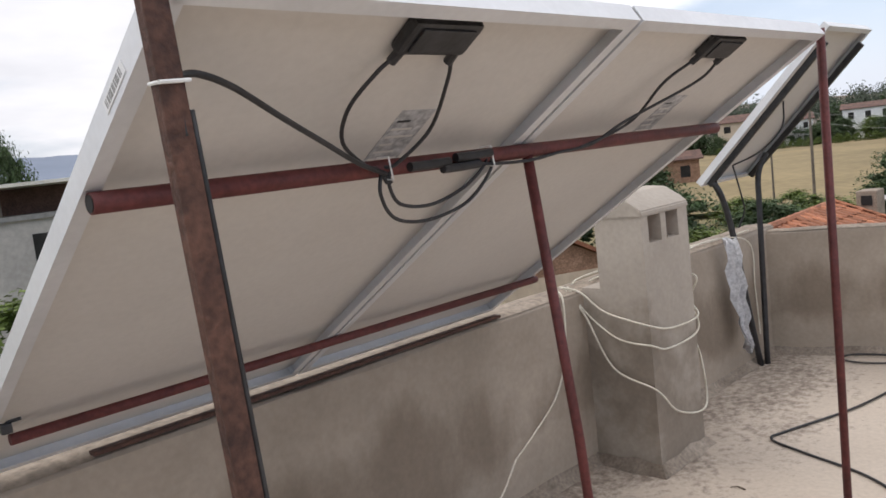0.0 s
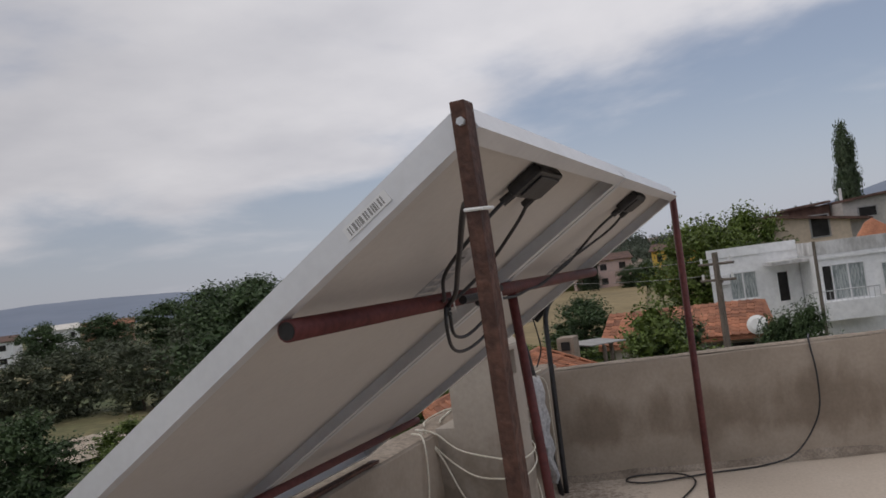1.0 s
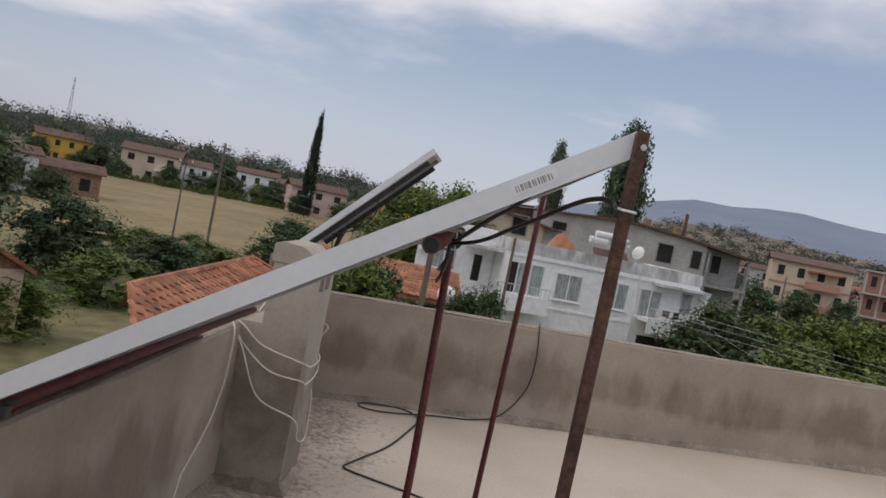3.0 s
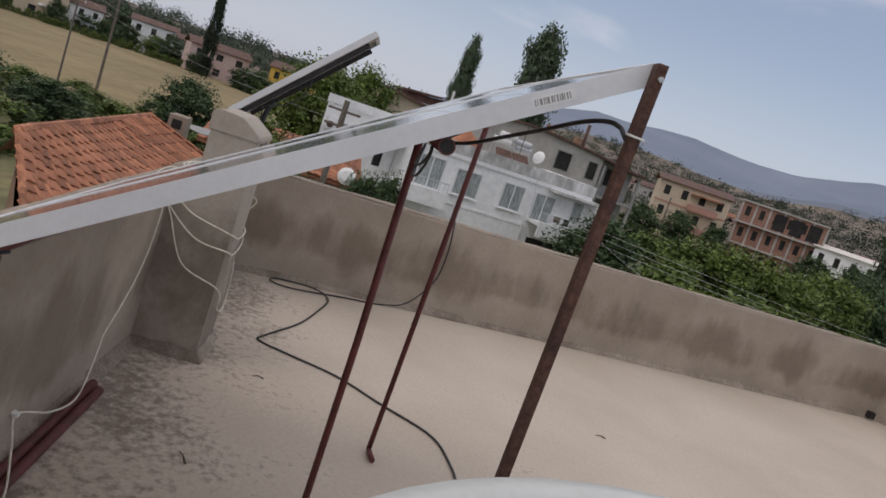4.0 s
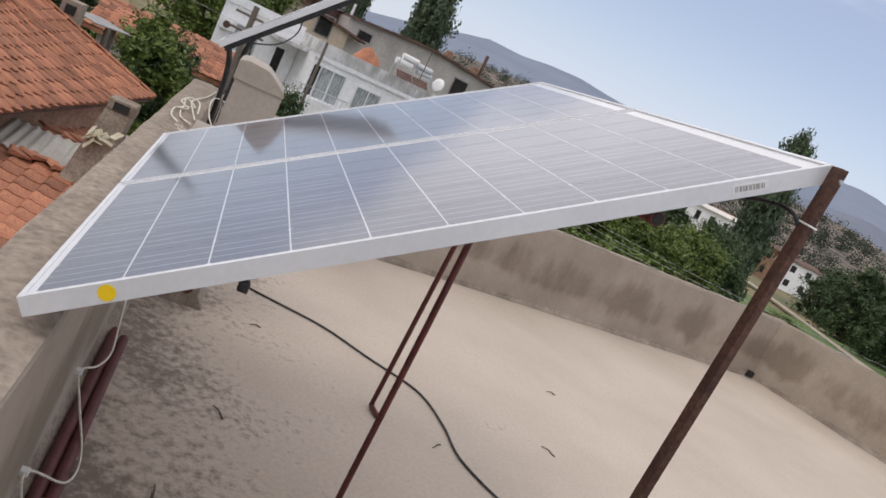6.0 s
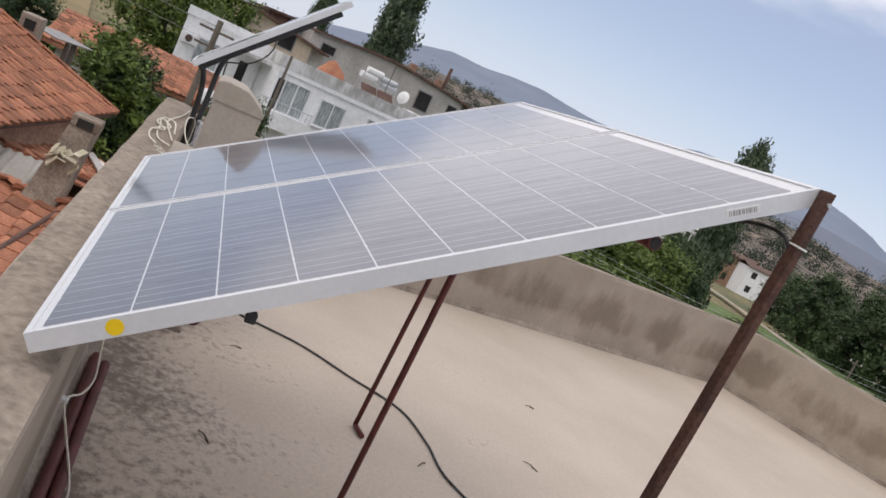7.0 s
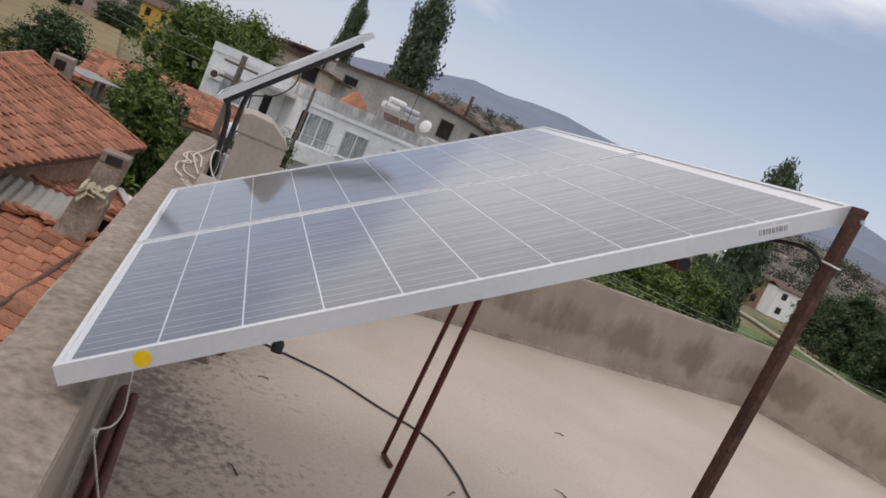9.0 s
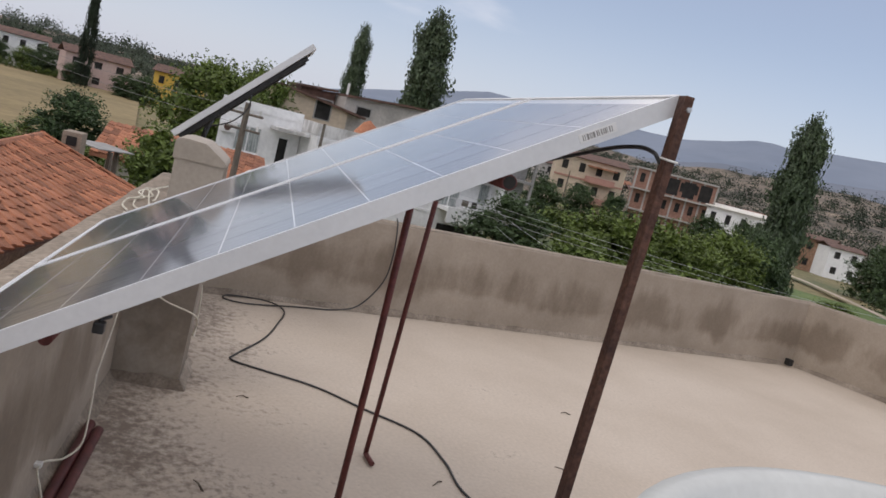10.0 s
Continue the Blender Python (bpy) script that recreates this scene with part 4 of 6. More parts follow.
ridge("scrub_hill", -66, -8, 480, scrub_crest, 300, M_HILL, "stony brown hillside dotted with scrub", 13, 0.10)
ridge("village_hill", -16, 36, 430, interp([(-16, 1.0), (-8, 1.2), (0, 1.0), (8, 1.0), (16, 1.0), (22, 1.3), (30, 1.2), (36, 0.2)]), 230, M_HILL, "low hill behind the village", 17, 0.08)
ridge("backdrop_hills_west", 35, 110, 2600, interp([(35, 0.6), (42, 1.6), (52, 1.7), (60, 2.3), (72, 3.0), (90, 3.0), (110, 1.5)]), 900, M_MTN2, "low hills painted hazy on the horizon", 21, 0.08)


# ---- trees ----
def crown_mesh(name, seed, shape, n, leaf, clumps):
    """Leaves as small bent quads gathered in clumps inside the crown's outline; size 1 high, 1 wide."""
    rg = random.Random(seed)
    verts, faces = [], []
    centres = []
    while len(centres) < clumps:
        p = Vector((rg.uniform(-1, 1), rg.uniform(-1, 1), rg.uniform(0, 1)))
        r = shape(p.z)
        d = math.hypot(p.x, p.y)
        if d <= 1 and r > 0:
            centres.append((Vector((p.x * r, p.y * r, p.z)), 0.5 + rg.random()))
    for i in range(n):
        c, s = rg.choice(centres)
        k = (0.085 + 0.05 * s)
        o = Vector((rg.gauss(0, 1), rg.gauss(0, 1), rg.gauss(0, 0.7)))
        o = o.normalized() * k * rg.random() ** 0.4
        if clumps > 150:
            o.x *= 0.6
            o.y *= 0.6
            o.z *= 0.7
        p = c + o
        a = Vector((rg.gauss(0, 1), rg.gauss(0, 1), rg.gauss(0, 0.6))).normalized()
        b = a.cross(Vector((rg.gauss(0, 1), rg.gauss(0, 1), rg.gauss(0, 1)))).normalized()
        l = leaf * rg.uniform(0.5, 1.3)
        if rg.random() < 0.35:
            p = Vector((c.x * 0.78, c.y * 0.78, 0.06 + c.z * 0.88)) + o * 0.5
            l *= 2.1
        j = len(verts)
        verts += [p - a * l, p + b * l * 0.45, p + a * l, p - b * l * 0.45]
        faces.append((j, j + 1, j + 2, j + 3))
    me = bpy.data.meshes.new(name)
    me.from_pydata([tuple(v) for v in verts], [], faces)
    return me


def tree(name, label, seed, shape, n, leaf, clumps, material, trunk_h, trunk_r, limbs=6, spread=0.3):
    """A tree one metre high at the origin."""
    ob = thing(name, (0, 0, 0), label, "tree")
    rg = random.Random(seed + 50)
    bm = B()
    tube(bm, [(0, 0, -0.02), (0.01, 0.01, trunk_h * 0.5), (0.0, 0.015, trunk_h), (0.01, 0.0, min(0.9, trunk_h + 0.35))], trunk_r, 8, trunk_r * 0.3)
    tr = part("trunk", bm, M_BARK, ob)
    for k in range(limbs):
        a = k * math.tau / limbs + rg.random()
        z0 = trunk_h * rg.uniform(0.7, 1.2)
        bm = B()
        tube(bm, [(0, 0, z0), (spread * 0.4 * math.cos(a), spread * 0.4 * math.sin(a), z0 + 0.14), (spread * math.cos(a), spread * math.sin(a), z0 + 0.33)], trunk_r * 0.5, 6, trunk_r * 0.12)
        part("limb", bm, M_BARK, ob)
    me = crown_mesh("crown", seed, shape, n, leaf, clumps)
    me.materials.append(material)
    cr = new("crown", me)
    cr.parent = ob
    return ob


def place(ob, at, h, w, rot=0.0, first=False):
    """Puts a tree of height h and crown radius w on the ground; the first keeps its own place."""
    m = Matrix.Translation(at) @ Matrix.Rotation(rot, 4, "Z") @ Matrix.Diagonal((w * 2, w * 2, h, 1))
    if first:
        ob.matrix_basis = m
        return ob
    return copy_thing(ob, m @ Matrix.Diagonal((1 / ob.scale[0], 1 / ob.scale[1], 1 / ob.scale[2], 1)))


def round_shape(z):
    return 0.5 * math.sqrt(max(0, 1 - ((z - 0.58) / 0.42) ** 2)) if z > 0.16 else 0


def bush_shape(z):
    return 0.5 * math.sqrt(max(0, 1 - ((z - 0.42) / 0.58) ** 2))


def poplar_shape(z):
    return 0.5 * (1 - z) ** 0.3 * min(1, 0.6 + z * 0.9) * (0.86 + 0.14 * math.sin(z * 23)) if z > 0.05 else 0


def cypress_shape(z):
    return 0.5 * (1 - z) ** 0.6 * min(1, 0.5 + z * 2) if z > 0.06 else 0


protos = {
    "a": tree("broadleaf_tree", "leafy green broadleaf tree with an uneven crown", 1, round_shape, 10500, 0.019, 120, M_LEAF_M, 0.30, 0.020),
    "b": tree("dark_tree", "dense dark green broadleaf tree", 2, bush_shape, 10500, 0.019, 120, M_LEAF_D, 0.22, 0.022),
    "c": tree("olive_tree", "grey-green olive tree with a rounded crown", 3, bush_shape, 8000, 0.018, 90, M_LEAF_O, 0.22, 0.022),
    "p": tree("poplar_tree", "tall dark poplar with a narrow feathery crown", 4, poplar_shape, 19000, 0.019, 330, M_LEAF_P, 0.25, 0.014, 8, 0.2),
    "y": tree("cypress_tree", "tall black-green pointed cypress", 5, cypress_shape, 9000, 0.021, 220, M_LEAF_C, 0.1, 0.012, 3, 0.1),
    "n": tree("shrub", "leafy green bush at the roadside", 6, bush_shape, 6000, 0.022, 70, M_LEAF_M, 0.12, 0.016),
}
used = set()


def plant(kind, az, d, h, w, z=None):
    at = far(az, d)
    at.z = (GROUND if z is None else z) - 0.1
    ob = place(protos[kind], at, h, w, az * 7.3 + d, kind not in used)
    used.add(kind)
    return ob


# poplars behind the white house, lone poplar by the track, cypress past the field
plant("p", -9.35, 115, 23.4, 5.2)
plant("p", -4.5, 120, 19.6, 2.6)
plant("p", -35.6, 78, 16.4, 3.1)
plant("y", 12.65, 160, 20.8, 2.0)
# walnut and fruit trees between the roofs and the white house
for kind, az, d, h, w in [
        ("a", 4.9, 62, 8.3, 4.0), ("a", 1.5, 70, 9.0, 3.4), ("n", 7.6, 31, 4.6, 2.3), ("b", 5.9, 32, 4.0, 1.9), ("n", 10.8, 46, 2.1, 2.2), ("b", 13.0, 52, 4.3, 2.4),
        ("n", 17.0, 48, 2.0, 2.4), ("b", 21.0, 46, 2.3, 2.4), ("n", 24.5, 36, 2.2, 2.4), ("b", 27.5, 42, 3.9, 2.8), ("b", 35.6, 40, 7.4, 3.6), ("b", 38.0, 46, 7.6, 3.6), ("n", 30.5, 28, 2.4, 2.0),
        ("n", 33, 30, 2.6, 2.2), ("n", 19.5, 58, 1.7, 2.2), ("n", 14.5, 62, 1.7, 2.2), ("n", 23.0, 56, 1.7, 2.2),
        ("b", -0.4, 33.5, 3.6, 1.3), ("b", -2.1, 33.5, 3.9, 1.2),
        ("b", -17.6, 44, 4.8, 3.0), ("n", -20.6, 46, 4.6, 3.2), ("n", -23.0, 40, 4.0, 2.8), ("a", -25.0, 44, 5.2, 3.2), ("a", -27.8, 46, 5.4, 3.4), ("n", -25.5, 34, 3.4, 2.8), ("n", -31.0, 38, 3.2, 2.6), ("n", -21.5, 34, 3.0, 2.4), ("a", -30.2, 48, 5.0, 3.0), ("n", -29.0, 36, 3.8, 2.8),
        ("a", -32.4, 52, 5.6, 3.0), ("b", -34.4, 58, 6.0, 2.6), ("n", -33.0, 40, 3.2, 2.4), ("n", -36.4, 46, 2.2, 2.0), ("n", -39.6, 62, 2.6, 2.2), ("b", -22.0, 118, 6.0, 3.0), ("b", -19.4, 100, 5.6, 3.4),
        ("b", -24.6, 128, 5.6, 2.8), ("b", -31.0, 130, 6.0, 3.6), ("b", -33.4, 120, 6.6, 3.4),
        ("b", -43.6, 108, 9.6, 4.6), ("b", -46.4, 96, 9.4, 4.2), ("b", -49.2, 92, 12.0, 4.6), ("b", -52.0, 84, 12.0, 5.5), ("b", -41.8, 125, 8.0, 4.5), ("n", -45.0, 110, 6.0, 4.0), ("n", -40.2, 70, 2.2, 1.8),
        ("c", 48.0, 66, 5.2, 3.2), ("c", 44.0, 62, 5.0, 3.2), ("c", 51.0, 64, 5.0, 3.0), ("c", 41.0, 70, 5.6, 3.4), ("c", 46.0, 84, 5.0, 3.4), ("c", 54, 72, 5.0, 3.4),
        ("b", 50.5, 34, 3.6, 2.2), ("n", 44.5, 37, 2.4, 1.8), ("b", 58.5, 60, 8.6, 3.4), ("b", 55.0, 66, 7.4, 2.6), ("b", 62.5, 46, 5.0, 3.0), ("n", 66, 30, 3.6, 3.0), ("n", 71, 26, 3.8, 3.2), ("b", 72.0, 70, 11.5, 2.0),
        ("b", 36.5, 150, 11.5, 8.0), ("b", 39.5, 160, 11.0, 8.0), ("b", 42.5, 175, 9.5, 8.0), ("b", 33.8, 110, 8.0, 5.0), ("b", 46.5, 190, 8.5, 7.0), ("b", 50.0, 170, 8.0, 6.0)]:
    plant(kind, az, d, h, w)
rg = random.Random(31)
for az in range(-14, 34, 2):
    d = rg.uniform(190, 205)
    plant(rg.choice("ban"), az + rg.uniform(-0.8, 0.8), d, rg.uniform(3.0, 5.0), rg.uniform(2.6, 4.0))
for az, d, h, w in ((30.2, 190, 5.5, 3.4), (26.4, 184, 6.5, 3.6), (27.4, 180, 4.5, 3.0), (21.9, 178, 5.0, 2.6), (25.2, 178, 4.2, 2.4), (19.0, 182, 4.6, 3.2), (17.6, 184, 5.2, 3.0), (14.9, 184, 6.0, 3.6), (13.0, 170, 4.4, 3.0), (10.0, 160, 4.6, 3.0), (8.8, 156, 5.2, 3.4), (23.4, 230, 9.0, 4.0), (29.0, 240, 9.5, 4.6), (18.2, 240, 9.0, 4.5), (15.5, 250, 9.5, 4.2), (32.4, 90, 5.4, 3.4), (29.2, 84, 3.4, 2.6)):
    plant("b", az, d, h, w)
for k in range(22):
    az = 13.5 + k * 0.55
    plant("n", az, 176 + rg.uniform(-3, 3), rg.uniform(1.6, 2.4), rg.uniform(0.9, 1.3))


def woods(name, label, spots, seed, material, size):
    """Far scrub and woods: thousands of leaf tufts over a stretch of hill."""
    rg = random.Random(seed)
    verts, faces = [], []
    for x, y, z, s in spots:
        for k in range(size):
            p = Vector((x, y, z)) + Vector((rg.gauss(0, 0.36), rg.gauss(0, 0.36), abs(rg.gauss(0, 0.36)) + 0.05)) * s
            a = Vector((rg.gauss(0, 1), rg.gauss(0, 1), rg.gauss(0, 1))).normalized()
            b = a.orthogonal().normalized()
            l = s * rg.uniform(0.045, 0.10)
            j = len(verts)
            verts += [p - a * l, p + b * l * 0.7, p + a * l, p - b * l * 0.7]
            faces.append((j, j + 1, j + 2, j + 3))
    me = bpy.data.meshes.new(name)
    me.from_pydata([tuple(v) for v in verts], [], faces)
    me.materials.append(material)
    return tagged(new(name, me), label, "woods", kind="stuff")


rg = random.Random(77)
spots = []
for k in range(330):
    az = rg.uniform(-14, 34)
    f = rg.random()
    d = 205 + 215 * f
    e = 0.15 + 1.1 * f + rg.uniform(-0.5, 0.1)
    p = far(az, d, e)
    spots.append((p.x, p.y, max(GROUND, p.z - 2.0), rg.uniform(4.0, 7.0)))
woods("hill_woods", "dark trees scattered over the village hill", spots, 5, M_LEAF_F, 230)
spots = []
for k in range(1150):
    az = rg.uniform(-60, -9)
    f = rg.random()
    d = 215 + 262 * f
    p = far(az, d)
    spots.append((p.x, p.y, hill_z(az, d), rg.uniform(2.0, 5.5)))
woods("hillside_scrub", "grey-green scrub dotted over the brown hillside", spots, 6, M_LEAF_F, 90)


# ---- houses ----
def house_frame(az, d, turn=0.0):
    """Pose whose x runs to the right seen from the terrace, y away, z up, at ground level."""
    p = far(az, d)
    return Matrix.Translation((p.x, p.y, GROUND)) @ Matrix.Rotation(radians(az - 90 + turn), 4, "Z")


def window(m, x0, x1, z0, z1, y, parent, curtain=True, sill=True, glass=None):
    # openings without curtains get a near-black block for the unlit room
    w = part("window", box(B(), x0, x1, y - 0.03, y + 0.12, z0, z1, m), glass or (M_CURTAIN if curtain else M_DARKIN), parent, "curtained window" if curtain else "window opening filled near-black as painted shade")
    if curtain:
        t = 0.06
        bm = B()
        box(bm, x0 - t, x1 + t, y - 0.07, y - 0.02, z1, z1 + t, m)
        box(bm, x0 - t, x1 + t, y - 0.07, y - 0.02, z0 - t, z0, m)
        box(bm, x0 - t, x0, y - 0.07, y - 0.02, z0, z1, m)
        box(bm, x1, x1 + t, y - 0.07, y - 0.02, z0, z1, m)
        nn = max(1, round((x1 - x0) / 0.62))
        for k in range(1, nn):
            xx = x0 + (x1 - x0) * k / nn
            box(bm, xx - 0.035, xx + 0.035, y - 0.07, y - 0.02, z0, z1, m)
        part("window_frame", bm, M_PVC, w, "white plastic window frame")
    if sill:
        part("window_sill", box(B(), x0 - 0.12, x1 + 0.12, y - 0.16, y + 0.02, z0 - 0.13, z0 - 0.06, m), M_PLASTER_W, w)
    return w


def gable_roof(m, x0, x1, y0, y1, z, rise, over, material, parent, along_x=True, thick=0.14):
    bm = B()
    x0, x1, y0, y1 = x0 - over, x1 + over, y0 - over, y1 + over
    if along_x:
        ym = (y0 + y1) / 2
        prof = [(y0, z), (ym, z + rise), (y1, z)]
        pts = lambda s, q: (s, q[0], q[1])
        ends = (x0, x1)
    else:
        xm = (x0 + x1) / 2
        prof = [(x0, z), (xm, z + rise), (x1, z)]
        pts = lambda s, q: (q[0], s, q[1])
        ends = (y0, y1)
    full = prof + [(q[0], q[1] - thick) for q in prof[::-1]]
    a = [bm.verts.new(m @ Vector(pts(ends[0], q))) for q in full]
    b = [bm.verts.new(m @ Vector(pts(ends[1], q))) for q in full]
    for i in range(6):
        j = (i + 1) % 6
        bm.faces.new((a[i], a[j], b[j], b[i]))
    for r in (a, b):
        bm.faces.new((r[0], r[1], r[4], r[5]))
        bm.faces.new((r[1], r[2], r[3], r[4]))
    return part("roof", bm, material, parent)


# the white two-storey house
def white_house():
    m = house_frame(-6.4, 46.0, 22.0)
    h = thing("white_house", m.translation, "white rendered two-storey house with balconies and a streaked roof terrace", "house")
    Z = lambda z: z - GROUND
    part("wall", box(B(), -3.1, 8.9, 0, 7.5, 0, Z(0.42), m), M_PLASTER_W, h)
    bm = B()
    ring = [(-7.85, 3.0), (-3.15, 3.0), (-3.15, 9.0), (-5.6, 9.0)]
    lo = [bm.verts.new(m @ Vector((x, y, 0))) for x, y in ring]
    hi = [bm.verts.new(m @ Vector((x, y, Z(0.95)))) for x, y in ring]
    for i in range(4):
        bm.faces.new((lo[i], lo[(i + 1) % 4], hi[(i + 1) % 4], hi[i]))
    bm.faces.new(hi)
    part("wall", bm, M_PLASTER_W, h, "white side wing")
    # terrace parapets, worn and streaked
    part("parapet", box(B(), -3.15, 8.95, -0.05, 0.15, Z(0.30), Z(0.98), m), M_STREAK, h, "streaked grey terrace parapet")
    part("parapet", box(B(), -3.15, -2.95, 0.16, 3.0, Z(0.30), Z(0.98), m), M_STREAK, h)
    part("parapet", box(B(), 8.75, 8.95, 0.16, 7.5, Z(0.30), Z(0.98), m), M_STREAK, h)
    part("parapet", box(B(), -7.9, -3.2, 2.93, 3.13, Z(0.72), Z(1.22), m), M_PLASTER_W, h)
    part("floor_band", box(B(), -3.14, 5.3, -0.05, 0.0, Z(-2.62), Z(-2.48), m), M_PLASTER_W, h)
    part("floor_band", box(B(), -3.14, 8.9, -0.10, 0.0, Z(0.06), Z(0.22), m), M_PLASTER_W, h, "projecting roof edge")
    window(m, -6.85, -5.5, Z(-1.6), Z(-0.22), 3.0, h)
    window(m, -0.12, 1.40, Z(-1.9), Z(-0.48), 0, h)
    window(m, 3.0, 4.32, Z(-1.85), Z(-0.42), 0, h)
    window(m, 7.85, 8.5, Z(-1.5), Z(-0.25), 0, h)
    window(m, 5.2, 6.5, Z(-2.0), Z(-0.45), 0, h)
    window(m, -2.5, -1.0, Z(-2.0), Z(-0.3), 0, h)
    window(m, -4.35, -3.85, Z(-2.0), Z(-0.44), 3.0, h, False, False)
    window(m, -2.95, -2.58, Z(-2.0), Z(-0.3), 0, h, False, False)
    for x0, x1 in ((0.2, 1.2), (3.2, 4.1)):
        window(m, x0, x1, Z(-4.35), Z(-3.75), 0, h)
    # the shade inside is a near-black block
    part("arch_opening", box(B(), 5.5, 8.4, -0.02, 0.3, 0, Z(-3.15), m), M_DARKIN, h, "ground-floor opening filled near-black as painted shade")
    for x0, x1, y0, y1, zz in ((5.25, 8.85, -1.35, -0.001, -2.0), (-3.9, -0.7, -1.0, -0.001, -2.1)):
        b = part("balcony", box(B(), x0, x1, y0, y1, Z(zz) - 0.22, Z(zz), m), M_PLASTER_W, h, "white balcony slab with a thin rail")
        part("balcony_apron", box(B(), x0, x1, y0 - 0.10, y0, Z(zz) - 0.85, Z(zz) + 0.08, m), M_PLASTER_W, b, "white balcony front")
        bm = B()
        for k in range(13):
            x = x0 + 0.05 + (x1 - x0 - 0.1) * k / 12
            tube(bm, [m @ Vector((x, y0 - 0.03, Z(zz) + 0.08)), m @ Vector((x, y0 - 0.03, Z(zz) + 0.62))], 0.016, 5)
        tube(bm, [m @ Vector((x0, y0 - 0.03, Z(zz) + 0.62)), m @ Vector((x1, y0 - 0.03, Z(zz) + 0.62))], 0.03, 5)
        part("railing", bm, M_STEEL, b, "thin metal balcony rail")
    for k, (x, z) in enumerate(((5.6, 0.42), (6.0, 0.36), (6.7, 0.40), (7.9, 0.34))):
        part("laundry", box(B(), x, x + 0.35 + 0.1 * (k % 2), -1.52, -1.48, Z(-2.0) + 0.65 - z, Z(-2.0) + 0.65, m, 0.01), (M_CLOTH, M_WOOD, M_DARKIN, M_CLOTH)[k], h, "washing hung over the balcony rail")
    part("canopy_slab", box(B(), 5.9, 9.0, -1.2, -0.11, Z(-0.06), Z(0.10), m), M_STREAK, h)
    part("canopy_slab", box(B(), -5.0, -3.18, 1.2, 2.92, Z(0.02), Z(0.2), m), M_STREAK, h)
    part("partition", box(B(), 8.7, 8.88, -1.3, -0.12, Z(-2.0), Z(-0.07), m), M_PLASTER_W, h, "white side wall of the balcony")
    part("drain_pipe", tube(B(), [m @ Vector((4.9, -0.09, Z(0.3))), m @ Vector((4.9, -0.09, Z(-5.0)))], 0.05, 6), M_PVC, h, "white rainwater pipe")
    part("rubble_heap", smooth_heap(m, 0.5, 2.0, Z(0.5), 1.0, 1.45), M_TILE2, h, "heap of red tiles on the terrace")
    ac = part("air_conditioner", box(B(), -7.7, -6.95, 2.68, 2.99, Z(-0.75), Z(-0.2), m, 0.02), M_PVC, h, "white air-conditioner box")
    part("fan_grille", tube(B(), [m @ Vector((-7.45, 2.675, Z(-0.47))), m @ Vector((-7.45, 2.66, Z(-0.47)))], 0.2, 14), M_ROOFDARK, ac, "dark round fan grille")
    # solar water heater on the terrace
    s = thing("solar_water_heater", m @ Vector((3.5, 2.0, Z(0.42))), "steel rack with white water-heater drums on a house terrace", "water heater")
    for k, (x, z) in enumerate(((2.75, 1.85), (3.05, 2.22), (4.1, 2.05), (4.25, 1.72))):
        bm = B()
        tube(bm, [m @ Vector((x - 0.55, 1.9, Z(z))), m @ Vector((x - 0.5, 1.9, Z(z))), m @ Vector((x + 0.5, 1.9, Z(z))), m @ Vector((x + 0.55, 1.9, Z(z)))], 0.19, 14)
        part("drum", bm, M_WHITE if k < 2 else M_STEEL, s)
    for x in (2.3, 3.5, 4.7):
        for yy in (1.6, 2.3):
            part("rack_post", tube(B(), [m @ Vector((x, yy, Z(0.42))), m @ Vector((x, yy, Z(2.2)))], 0.03, 5), M_STEEL, s)
        part("rack_bar", tube(B(), [m @ Vector((x, 1.6, Z(1.6))), m @ Vector((x, 2.3, Z(1.6)))], 0.03, 5), M_STEEL, s)
    for k in range(2):
        part("collector", box(B(), 2.35 + 1.15 * k, 3.4 + 1.15 * k, 0, 1.15, -0.04, 0.04, m @ Matrix.Translation((0, 0.75, Z(0.62))) @ Matrix.Rotation(radians(40), 4, "X")), M_ROOFDARK, s, "dark flat collector")
    part("mast", tube(B(), [m @ Vector((3.45, 0.5, Z(0.42))), m @ Vector((3.45, 0.5, Z(3.1)))], 0.03, 5), M_WOOD, s, "thin dark aerial mast")
    d = thing("satellite_dish", m @ Vector((5.4, 2.0, Z(0.42))), "white round satellite dish on a thin mast", "satellite dish")
    bm = B()
    bmesh.ops.create_cone(bm, cap_ends=True, segments=20, radius1=0.42, radius2=0.20, depth=0.14, matrix=m @ Matrix.Translation((5.4, 1.9, Z(1.6))) @ Matrix.Rotation(radians(-60), 4, "Z") @ Matrix.Rotation(radians(75), 4, "X"))
    part("reflector", bm, M_WHITE, d)
    part("mast", tube(B(), [m @ Vector((5.4, 2.05, Z(0.42))), m @ Vector((5.4, 2.0, Z(1.6)))], 0.03, 6), M_STEEL, d)


